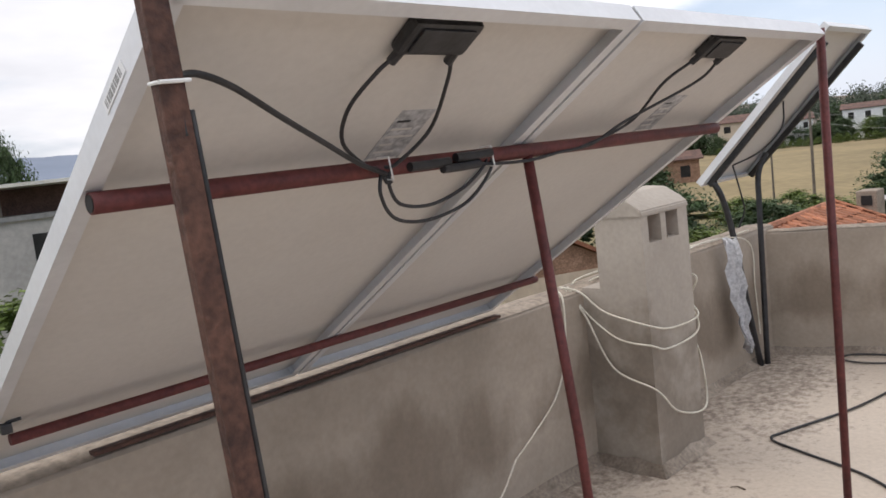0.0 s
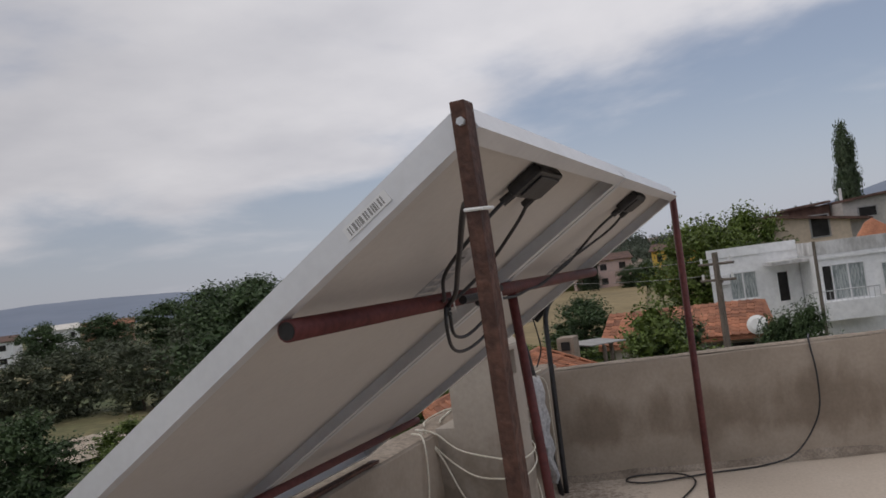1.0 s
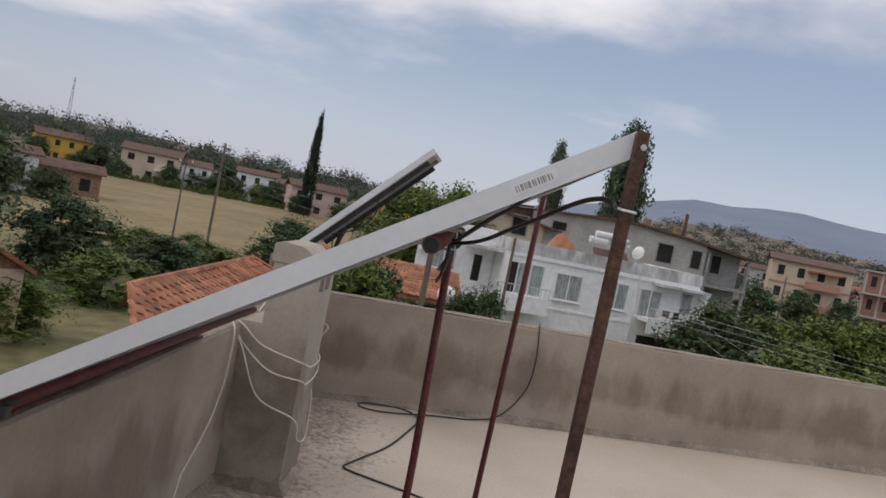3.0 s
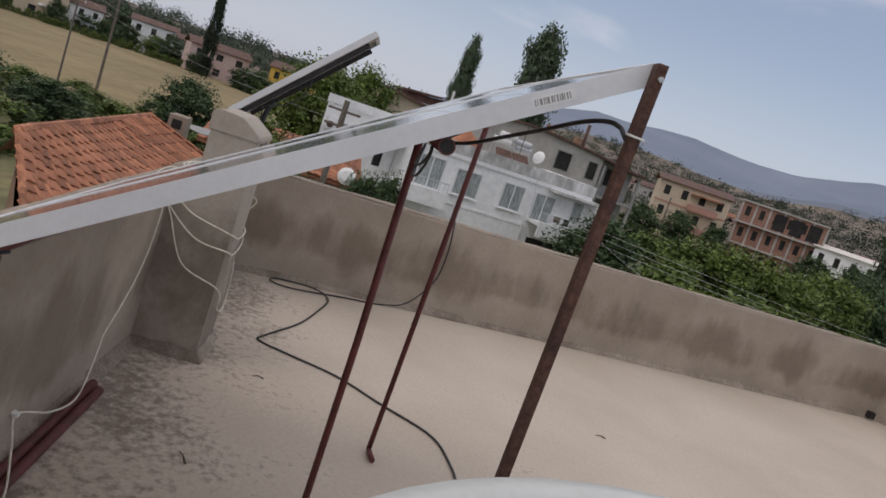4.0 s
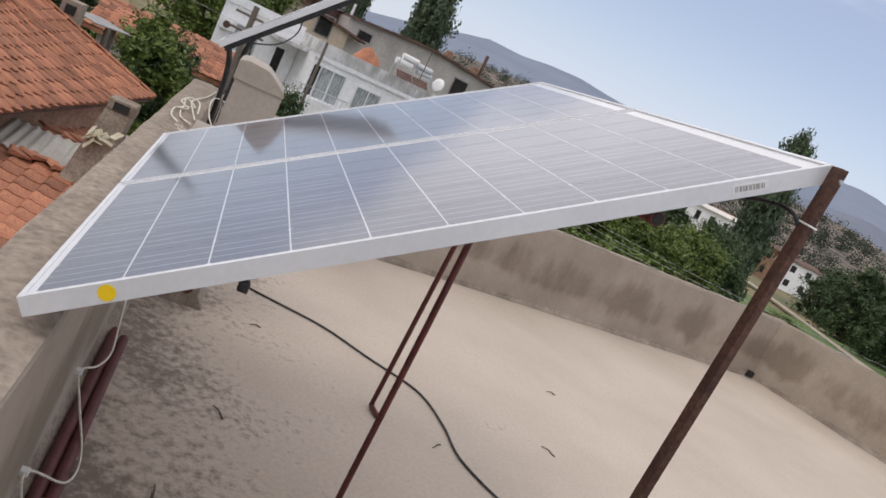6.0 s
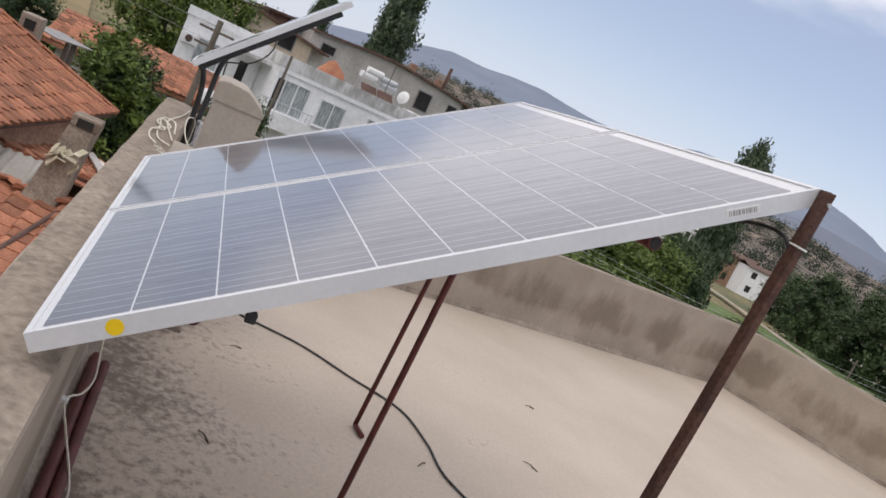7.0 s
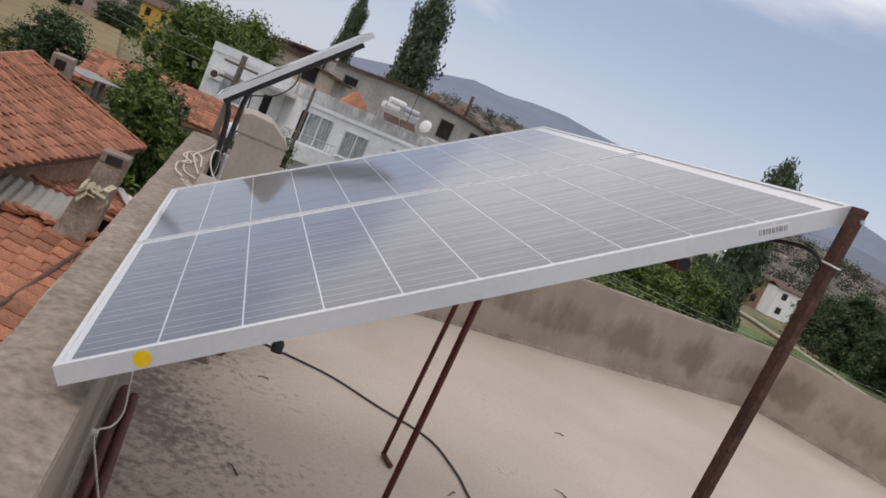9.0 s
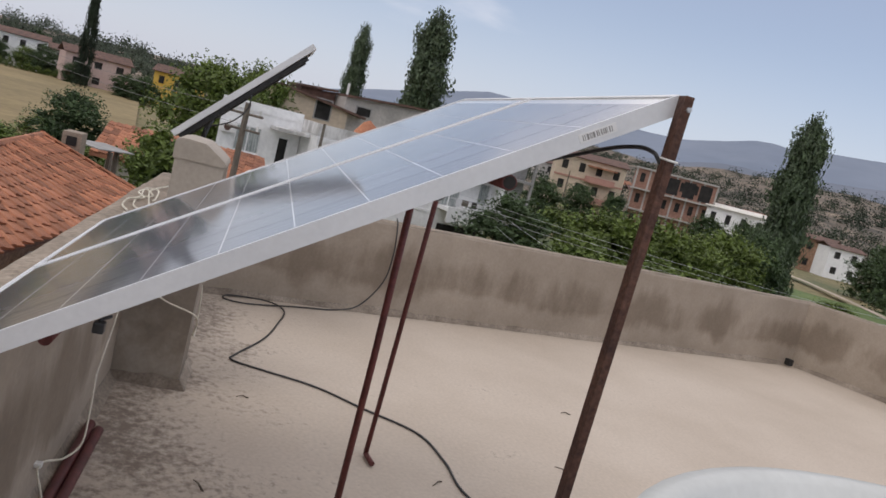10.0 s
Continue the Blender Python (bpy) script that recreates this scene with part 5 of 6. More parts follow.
def unfinished_grey_house():
    """The bare rendered building that rises behind the white house."""
    m = house_frame(-9.0, 75.0, 22.0)
    h = thing("grey_attic_house", m.translation, "unfinished grey rendered house with empty window openings and a shallow roof", "house")
    Z = lambda z: z - GROUND

    def wall(x0, x1, tops, name, material, y=0.0, y1=8.0, label=""):
        bm = B()
        xs = [(x, z) for x, z in tops]
        low = [bm.verts.new(m @ Vector((x, y, 0))) for x in (x0, x1)]
        up = [bm.verts.new(m @ Vector((x, y, Z(z)))) for x, z in xs]
        bm.faces.new([low[0], low[1]] + up[::-1])
        low2 = [bm.verts.new(m @ Vector((x, y1, 0))) for x in (x0, x1)]
        up2 = [bm.verts.new(m @ Vector((x, y1, Z(z)))) for x, z in xs]
        bm.faces.new([low2[1], low2[0]] + up2)
        bm.faces.new((low2[0], low[0], up[0], up2[0]))
        bm.faces.new((low[1], low2[1], up2[-1], up[-1]))
        return part(name, bm, material, h, label)

    def roof(tops, y0, y1, lift=0.0):
        bm = B()
        a = [bm.verts.new(m @ Vector((x, y0, Z(z)))) for x, z in tops]
        b = [bm.verts.new(m @ Vector((x, y1, Z(z) + lift))) for x, z in tops]
        c = [bm.verts.new(m @ Vector((x, y0, Z(z) - 0.2))) for x, z in tops]
        e = [bm.verts.new(m @ Vector((x, y1, Z(z) + lift - 0.2))) for x, z in tops]
        for i in range(len(tops) - 1):
            bm.faces.new((a[i], a[i + 1], b[i + 1], b[i]))
            bm.faces.new((c[i], c[i + 1], a[i + 1], a[i]))
            bm.faces.new((c[i + 1], c[i], e[i], e[i + 1]))
        bm.faces.new((c[0], a[0], b[0], e[0]))
        bm.faces.new((a[-1], c[-1], e[-1], b[-1]))
        part("roof", bm, M_ROOFDARK, h, "thin weathered roof")

    main = [(-6.6, 3.72), (-1.0, 4.20), (1.6, 4.32), (3.4, 4.25), (8.3, 3.88), (10.2, 3.65)]
    wall(-6.4, 10.0, [(x, z - 0.22) for x, z in main[:-1]] + [(10.0, 3.45)], "wall", M_PLASTER_G, label="bare rendered gable wall")
    bay = [(10.05, 3.45), (14.5, 2.98)]
    wall(10.05, 14.5, bay, "wall", M_CONC, y=1.5, label="bare concrete bay")
    roof(main + [(12.2, 3.40), (14.9, 3.14)], -0.45, 8.4)
    for z in (-0.15, -3.0):
        part("concrete_slab", box(B(), 10.05, 14.6, -0.3, 1.49, Z(z) - 0.12, Z(z) + 0.12, m), M_CONC, h, "bare concrete slab")
    for x in (10.15, 14.35):
        part("concrete_column", box(B(), x, x + 0.25, -0.2, 0.05, 0, Z(2.95), m), M_CONC, h)
    left = [(-12.8, 3.22), (-4.9, 2.12)]
    wall(-12.4, -6.45, [(-12.4, 3.0), (-6.45, 2.15)], "wall", M_PLASTER_B, y=-1.0, label="pale rendered lower wall")
    roof(left, -1.5, 5.5)
    roof([(-10.2, 3.7), (-6.7, 3.95)], 2.5, 8.0)
    part("back_wall", box(B(), -10.0, -6.7, 3.0, 7.5, 0, Z(3.6), m), M_ROOFDARK, h, "dark wall under the rear roof")
    for x0, x1, z0, z1, y in ((-9.4, -8.1, 1.05, 2.72, -1.0), (-5.4, -4.1, 2.2, 2.92, 0), (5.1, 6.6, 1.2, 2.88, 0), (8.6, 9.55, 1.2, 2.84, 0), (11.5, 12.45, 1.1, 2.78, 1.5), (11.5, 12.1, -2.2, -0.75, 1.5)):
        w = window(m, x0, x1, Z(z0), Z(z1), y, h, False, False)
        bm = B()
        for a, b, c, d in ((x0 - 0.12, x0, z0 - 0.1, z1 + 0.1), (x1, x1 + 0.12, z0 - 0.1, z1 + 0.1), (x0, x1, z1, z1 + 0.1), (x0, x1, z0 - 0.1, z0)):
            box(bm, a, b, y - 0.06, y + 0.02, Z(c), Z(d), m)
        part("window_reveal", bm, M_CONC, w, "rough mortar edge of the opening")
    for x, z, hh, r, mat in ((8.3, 3.8, 2.4, 0.13, M_ROOFDARK), (7.6, 3.7, 1.0, 0.32, M_BRICK), (4.4, 4.0, 0.95, 0.3, M_BRICK), (-6.0, 3.7, 1.1, 0.1, M_PVC)):
        part("roof_chimney", box(B(), x - r, x + r, 2.0 - r, 2.0 + r, Z(z), Z(z) + hh, m, 0.03), mat, h, "small roof chimney")


def smooth_heap(m, x, y, z, w, h):
    bm = B()
    bmesh.ops.create_icosphere(bm, subdivisions=2, radius=1.0)
    for v in bm.verts:
        v.co = m @ Vector((x + v.co.x * w * (1 + 0.2 * noise.noise(v.co * 3)), y + v.co.y * 0.5, z - 0.1 + max(0, v.co.z) * h * (1 + 0.4 * noise.noise(v.co * 4))))
    return bm


white_house()
unfinished_grey_house()


def flat_block(name, az, d, w, depth, h, floors, nx, wall_m, roof_m, label, turn=0.0, roof=0.7, dark=True, band=None, frame=False, base=0.0):
    m = house_frame(az, d, turn) @ Matrix.Translation((0, 0, base))
    ob = thing(name, m.translation, label, "house")
    x0, x1 = -w / 2, w / 2
    part("wall", box(B(), x0, x1, 0, depth, 0, h, m), wall_m, ob)
    if roof:
        gable_roof(m, x0, x1, 0, depth, h + 0.1, roof, 0.45, roof_m, ob)
    fh = h / floors
    for f in range(floors):
        for k in range(nx):
            cx = x0 + w * (k + 0.5) / nx
            ww = w / nx * 0.34
            if base and (k + f) % 2:
                continue
            window(m, cx - ww / 2, cx + ww / 2, fh * f + fh * 0.34, fh * f + fh * 0.78, 0.0, ob, not dark, not dark)
        if band and f:
            part("floor_band", box(B(), x0 - 0.05, x1 + 0.05, -0.09, 0, fh * f - 0.12, fh * f + 0.14, m), band, ob)
        if frame:
            for k in range(nx + 1):
                cx = x0 + w * k / nx
                part("concrete_column", box(B(), cx - 0.16, cx + 0.16, -0.08, 0.0, fh * f, fh * (f + 1), m), M_PLASTER_G, ob)
    return ob, m


# apartment houses beyond the gardens
ap, m = flat_block("apartment_house", -22.3, 134, 11.5, 10, 10.0, 3, 4, M_PLASTER_B, M_ROOFDARK, "three-storey beige apartment house with salmon balconies", 6, 1.1, band=M_PINKBAND)
for f, z in enumerate((3.3, 6.6)):
    b = part("balcony", box(B(), -0.6, 4.2, -1.2, 0, z - 0.15, z + 0.85, m), M_PINKBAND, ap, "salmon painted balcony")
part("awning", box(B(), -0.6, 4.2, -1.4, 0, 9.0, 9.2, m), M_TILE2, ap, "faded red awning")
br, m = flat_block("unfinished_house", -28.2, 150, 14.5, 10, 11.4, 3, 6, M_HBRICK, M_HBRICK, "unfinished red brick house with bare concrete frame", 5, 0, frame=True)
for z in (3.8, 7.6, 11.4):
    part("concrete_slab", box(B(), -7.4, 7.4, -1.0 if z < 11 else -0.3, 10, z - 0.14, z + 0.14, m), M_PLASTER_G, br, "bare concrete slab")
# near-black blocks paint the shade in the top-floor bays
for k in range(3):
    part("open_bay", box(B(), -1.5 + 2.9 * k, 0.6 + 2.9 * k, -0.09, 0.3, 8.0, 10.9, m), M_DARKIN, br, "open bay filled with near-black painted shade")
flat_block("low_white_house", -32.6, 150, 10.5, 9, 7.8, 2, 4, M_PLASTER_W, M_SHEET, "low white house with a grey roof", 4, 0.7)
flat_block("shed_house", -39.7, 172, 6.6, 6, 6.0, 2, 2, M_PLASTER_W, M_ROOFDARK, "small whitewashed house with brown roof", 25, 0.8)
flat_block("roadside_house", -37.9, 176, 5.6, 6, 6.6, 2, 2, M_BRICK, M_ROOFDARK, "small brick house by the track", -10, 0.8)

# village houses beyond the field
flat_block("yellow_house", 28.6, 205, 12.0, 9, 6.0, 2, 4, M_PLASTER_Y, M_ROOFDARK, "bright yellow house with a low brown roof", 8, 1.6)
vb, m = flat_block("beige_house", 23.3, 190, 12.5, 9, 6.6, 2, 3, M_PLASTER_B, M_ROOFDARK, "beige two-storey village house with tiled roof", -6, 1.6)
part("porch", box(B(), 1.2, 4.6, -2.2, 0, 3.0, 3.3, m), M_PLASTER_W, vb)
flat_block("pale_house", 20.6, 192, 8.5, 8, 5.6, 2, 3, M_PLASTER_W, M_ROOFDARK, "pale village house with brown roof", 4, 1.4)
flat_block("small_white_house", 16.2, 200, 10.0, 8, 6.6, 2, 3, M_PLASTER_W, M_ROOFDARK, "white village house on the slope", 0, 1.2)
flat_block("pink_house", 11.8, 172, 12.0, 8, 6.0, 2, 3, M_PLASTER_P, M_ROOFDARK, "pinkish village house with tiled roof", 10, 1.4)
flat_block("grey_house", 13.8, 190, 6.0, 8, 5.6, 2, 2, M_PLASTER_G, M_ROOFDARK, "grey two-storey house in the village", 0, 1.2)
flat_block("ochre_house", 6.9, 168, 9.0, 8, 6.6, 2, 3, M_PLASTER_Y, M_ROOFDARK, "ochre village house among trees", -8, 1.4)
flat_block("cabin", 30.9, 92, 3.6, 4, 4.0, 1, 1, M_PLASTER_W, M_ROOFDARK, "small white cabin at the field edge", 12, 0.8)
flat_block("long_shed", 27.9, 96, 6.4, 4, 3.0, 1, 2, M_BRICK, M_ROOFDARK, "low brick shed with brown roof", 6, 0.9, dark=True)
flat_block("village_house", 49.2, 205, 9, 8, 6.5, 2, 3, M_PLASTER_W, M_SHEET, "white village house among trees", 5, 1.2)
flat_block("village_house", 46.3, 235, 13, 8, 6.0, 2, 4, M_BRICK, M_TILE2, "brick village house with a red roof", -4, 1.4)
flat_block("village_house", 53.0, 190, 8, 8, 5.5, 2, 2, M_PLASTER_W, M_ROOFDARK, "white village house among trees", -14, 1.2)
flat_block("tiled_house", 63.6, 52, 7.5, 7, 5.0, 2, 2, M_PLASTER_W, M_TILE2, "white house with a red tiled roof", -12, 1.2)
flat_block("farm_shed", 58.0, 40, 6.0, 5, 2.9, 1, 2, M_SHEET, M_SHEET, "low pale farm shed", 10, 0.4)
ob_, m = flat_block("old_barn", 74.0, 36, 8.5, 7, 6.0, 2, 3, M_PLASTER_G, M_SHEET, "old grey barn with an open loft under a flat sheet roof", -10, 0)
part("loft_floor", box(B(), -4.3, 4.3, -0.2, 7.0, 5.95, 6.15, m), M_CONC, ob_)
for x in (-4.1, -1.4, 1.3, 4.0):
    part("loft_post", box(B(), x - 0.08, x + 0.08, 0.0, 0.16, 6.16, 7.3, m), M_WOOD, ob_)
# dark panel behind the posts paints the shade under the roof
part("loft_back", box(B(), -4.2, 4.2, 2.5, 2.7, 6.16, 7.3, m), M_ROOFDARK, ob_, "dark panel painted as the shade of the open loft")
part("sheet_roof", box(B(), -4.9, 4.9, -1.0, 7.4, 7.31, 7.45, m), M_SHEET, ob_, "pale flat sheet roof")
# far roofs scattered on the right-hand hillside
rg = random.Random(12)
for k in range(26):
    az = rg.uniform(-38, -8)
    d = rg.uniform(240, 330)
    lift = 0.0
    flat_block("hillside_house", az, d, rg.uniform(7, 12), 8, rg.uniform(5.5, 8.5), 2, 3, rg.choice((M_PLASTER_B, M_PLASTER_W, M_PLASTER_P, M_PLASTER_G)), rg.choice((M_ROOFDARK, M_TILE2)), "small distant house below the hills", rg.uniform(-20, 20), 1.4, base=max(0, (d - 215) * 0.03))


# ---- tiled roofs close below the terrace ----
def tile_mesh():
    """One clay tile: a shallow double wave with a lip, 0.36 across and 0.42 long."""
    bm = B()
    l = 0.43
    xs = [0, 0.04, 0.10, 0.16, 0.22, 0.30, 0.36]
    zs = [0.010, 0.050, 0.046, 0.024, 0.017, 0.011, -0.002]
    a = [bm.verts.new((x, 0, z + 0.020)) for x, z in zip(xs, zs)]
    b = [bm.verts.new((x, l, z)) for x, z in zip(xs, zs)]
    c = [bm.verts.new((x, 0.006, -0.012)) for x in xs]
    for i in range(len(xs) - 1):
        bm.faces.new((a[i], a[i + 1], b[i + 1], b[i]))
        bm.faces.new((c[i], c[i + 1], a[i + 1], a[i]))
    me = bpy.data.meshes.new("tile")
    bm.to_mesh(me)
    bm.free()
    me.materials.append(M_TILE)
    return me


TILE = tile_mesh()


def tiled_plane(parent, o, u, v, ulen, vlen, cut=None, limit=300, sink=0.02):
    """Lays tiles on the plane from the low corner o along u (the eave) and v (up the slope); cut keeps a tile or not."""
    rg = random.Random(int(ulen * 100))
    u, v = Vector(u).normalized(), Vector(v).normalized()
    w = u.cross(v)
    base = Matrix(((u.x, v.x, w.x, o[0]), (u.y, v.y, w.y, o[1]), (u.z, v.z, w.z, o[2]), (0, 0, 0, 1)))
    count = 0
    rest_v, rest_f = [], []
    src_v = [x.co.copy() for x in TILE.vertices]
    src_f = [tuple(p.vertices) for p in TILE.polygons]
    for j in range(int(vlen / 0.37)):
        for i in range(int(ulen / 0.335)):
            x, y = i * 0.335, j * 0.37
            if cut and not cut((x + 0.17) / ulen, (y + 0.2) / vlen):
                continue
            m = base @ Matrix.Translation((x + rg.gauss(0, 0.006), y + rg.gauss(0, 0.008), 0.024 + 0.03 * noise.noise(Vector((x * 0.5, y * 0.5, ulen))))) @ Matrix.Rotation(rg.gauss(0, 0.012), 4, "Z") @ Matrix.Rotation(rg.gauss(0, 0.012), 4, "X")
            if count < limit:
                shared("tile", TILE, parent, m)
                count += 1
            else:
                k = len(rest_v)
                rest_v += [tuple(m @ q) for q in src_v]
                rest_f += [tuple(k + a for a in f) for f in src_f]
    if rest_v:
        me = bpy.data.meshes.new("tiles")
        me.from_pydata(rest_v, [], rest_f)
        me.materials.append(M_TILE2)
        ob = new("tiles", me)
        ob.parent = parent
        ob.matrix_parent_inverse = world_of(parent).inverted()
        ob["kind"] = "stuff"


def quad_tiles(parent, a, c, r, l, cols, rows, seed, cut=None):
    """Lays tiles over a roof face whose corners are eave left a, eave right c, ridge right r, ridge left l."""
    rg = random.Random(seed)
    for j in range(rows):
        for i in range(cols):
            s, t = i / cols, j / rows
            if cut and not cut(s, t):
                continue
            o = a.lerp(c, s).lerp(l.lerp(r, s), t)
            u = a.lerp(c, s + 1 / cols).lerp(l.lerp(r, s + 1 / cols), t) - o
            v = a.lerp(c, s).lerp(l.lerp(r, s), t + 1 / rows) - o
            w = u.cross(v).normalized()
            sag = 0.05 * noise.noise(Vector((o.x * 0.4, o.y * 0.4, seed)))
            o = o + w * (0.028 + sag) + v * rg.gauss(0, 0.018) + u * rg.gauss(0, 0.012)
            x, y = u / 0.335, v / 0.37
            m = Matrix(((x.x, y.x, w.x, o.x), (x.y, y.y, w.y, o.y), (x.z, y.z, w.z, o.z), (0, 0, 0, 1)))
            shared("tile", TILE, parent, m @ Matrix.Rotation(rg.gauss(0, 0.025), 4, "Z") @ Matrix.Rotation(rg.gauss(0, 0.02), 4, "X"))


def cap_tiles(parent, p, q, n, r=0.10):
    z = Vector((0, 0, 1))
    for k in range(n):
        bm = B()
        tube(bm, [p.lerp(q, k / n) + z * 0.02, p.lerp(q, (k + 1.12) / n) + z * 0.045], r, 7, r * 0.85)
        part("ridge_tile", bm, M_TILE, parent)


def neighbour_house():
    h = thing("neighbour_house", (16, 4, GROUND), "old low house with a sagging orange clay-tile roof", "house")
    L, R = Vector((12.2, 4.65, -0.80)), Vector((20.75, 5.0, -0.78))
    A, C = Vector((10.3, 3.45, -1.80)), Vector((19.9, 1.67, -1.83))
    D, E = Vector((15.6, 6.35, -1.9)), Vector((23.2, 6.6, -1.9))
    bm = B()
    ring = [A.lerp(L, 0.12) + Vector((0.3, 0.25, 0)), C + Vector((-0.35, 0.35, 0)), E + Vector((-0.4, -0.3, 0)), D + Vector((0.3, -0.3, 0))]
    lo = [bm.verts.new((p.x, p.y, GROUND)) for p in ring]
    hi = [bm.verts.new((p.x, p.y, -2.0)) for p in ring]
    for i in range(4):
        bm.faces.new((lo[i], lo[(i + 1) % 4], hi[(i + 1) % 4], hi[i]))
    part("wall", bm, M_BRICK, h, "old crumbling brick wall")
    bm = B()
    bm.faces.new([bm.verts.new(p) for p in (ring[3] + Vector((-0.02, 0, -0.1)), ring[0] + Vector((-0.02, 0, -0.1)), L + Vector((0.05, 0, -0.12)))])
    part("gable_plaster", bm, M_PLASTER_W, h, "whitewashed gable end")
    bm = B()
    v = {k: bm.verts.new(p) for k, p in dict(A=A, C=C, L=L, R=R, D=D, E=E).items()}
    for f in ("ACR", "ARL", "CER", "LRE", "LED"):
        bm.faces.new([v[k] for k in f])
    rf = part("roof", bm, M_TILE2, h, "orange clay-tile roof")
    quad_tiles(rf, A, C, R, L, 29, 9, 7)
    quad_tiles(rf, C, E, R.lerp(E, 0.02), R, 10, 8, 9, lambda s, t: s < 1 - 0.9 * t)
    cap_tiles(rf, L, R, 22)
    cap_tiles(rf, C, R, 11)
    cap_tiles(rf, A, L, 6, 0.07)
    # dark strip along the underside of the eave
    bm = B()
    tube(bm, [A + Vector((0.1, 0.12, -0.07)), A.lerp(C, 0.5) + Vector((0, 0.12, -0.10)), C + Vector((-0.1, 0.12, -0.07))], 0.06, 6)
    part("eave_beam", bm, M_ROOFDARK, h, "dark strip running along under the eave")
    ch = part("chimney", box(B(), 21.6, 22.25, 4.25, 4.75, -2.0, -0.58, None, 0.03), M_COPE, h, "squat weathered brick chimney")
    # the flue's inner shade is a near-black block
    part("flue_hole", box(B(), 21.57, 21.61, 4.36, 4.62, -0.95, -0.70), M_DARKIN, ch)


neighbour_house()
sc = thing("scrap_sheet", (23.6, 3.9, -1.2), "bent grey metal sheet propped over old timber", "roofing sheet")
part("sheet", box(B(), -1.1, 1.1, -0.5, 0.5, -0.015, 0.015, Matrix.Translation((23.6, 4.1, -0.98)) @ Euler((0.10, 0.06, -0.3)).to_matrix().to_4x4()), M_CONC, sc)
for k in range(4):
    part("timber", tube(B(), [(23.1 + 0.5 * k, 3.7 + 0.15 * (k % 2), -5.0), (23.1 + 0.5 * k, 3.7 + 0.15 * (k % 2), -1.05)], 0.05, 6), M_WOOD, sc)


def corrugated(name, x0, x1, y0, y1, z0, z1, parent):
    bm = B()
    prev = None
    n = int((y1 - y0) / 0.03)
    for k in range(n + 1):
        y = y0 + (y1 - y0) * k / n
        zz = 0.022 * math.sin(k * math.pi / 3)
        row = [bm.verts.new((x0, y, z0 + zz)), bm.verts.new((x1, y + 0.06, z1 + zz))]
        if prev:
            bm.faces.new((prev[0], row[0], row[1], prev[1]))
        prev = row
    bmesh.ops.solidify(bm, geom=bm.faces[:], thickness=0.01)
    return part(name, bm, M_SHEET, parent)


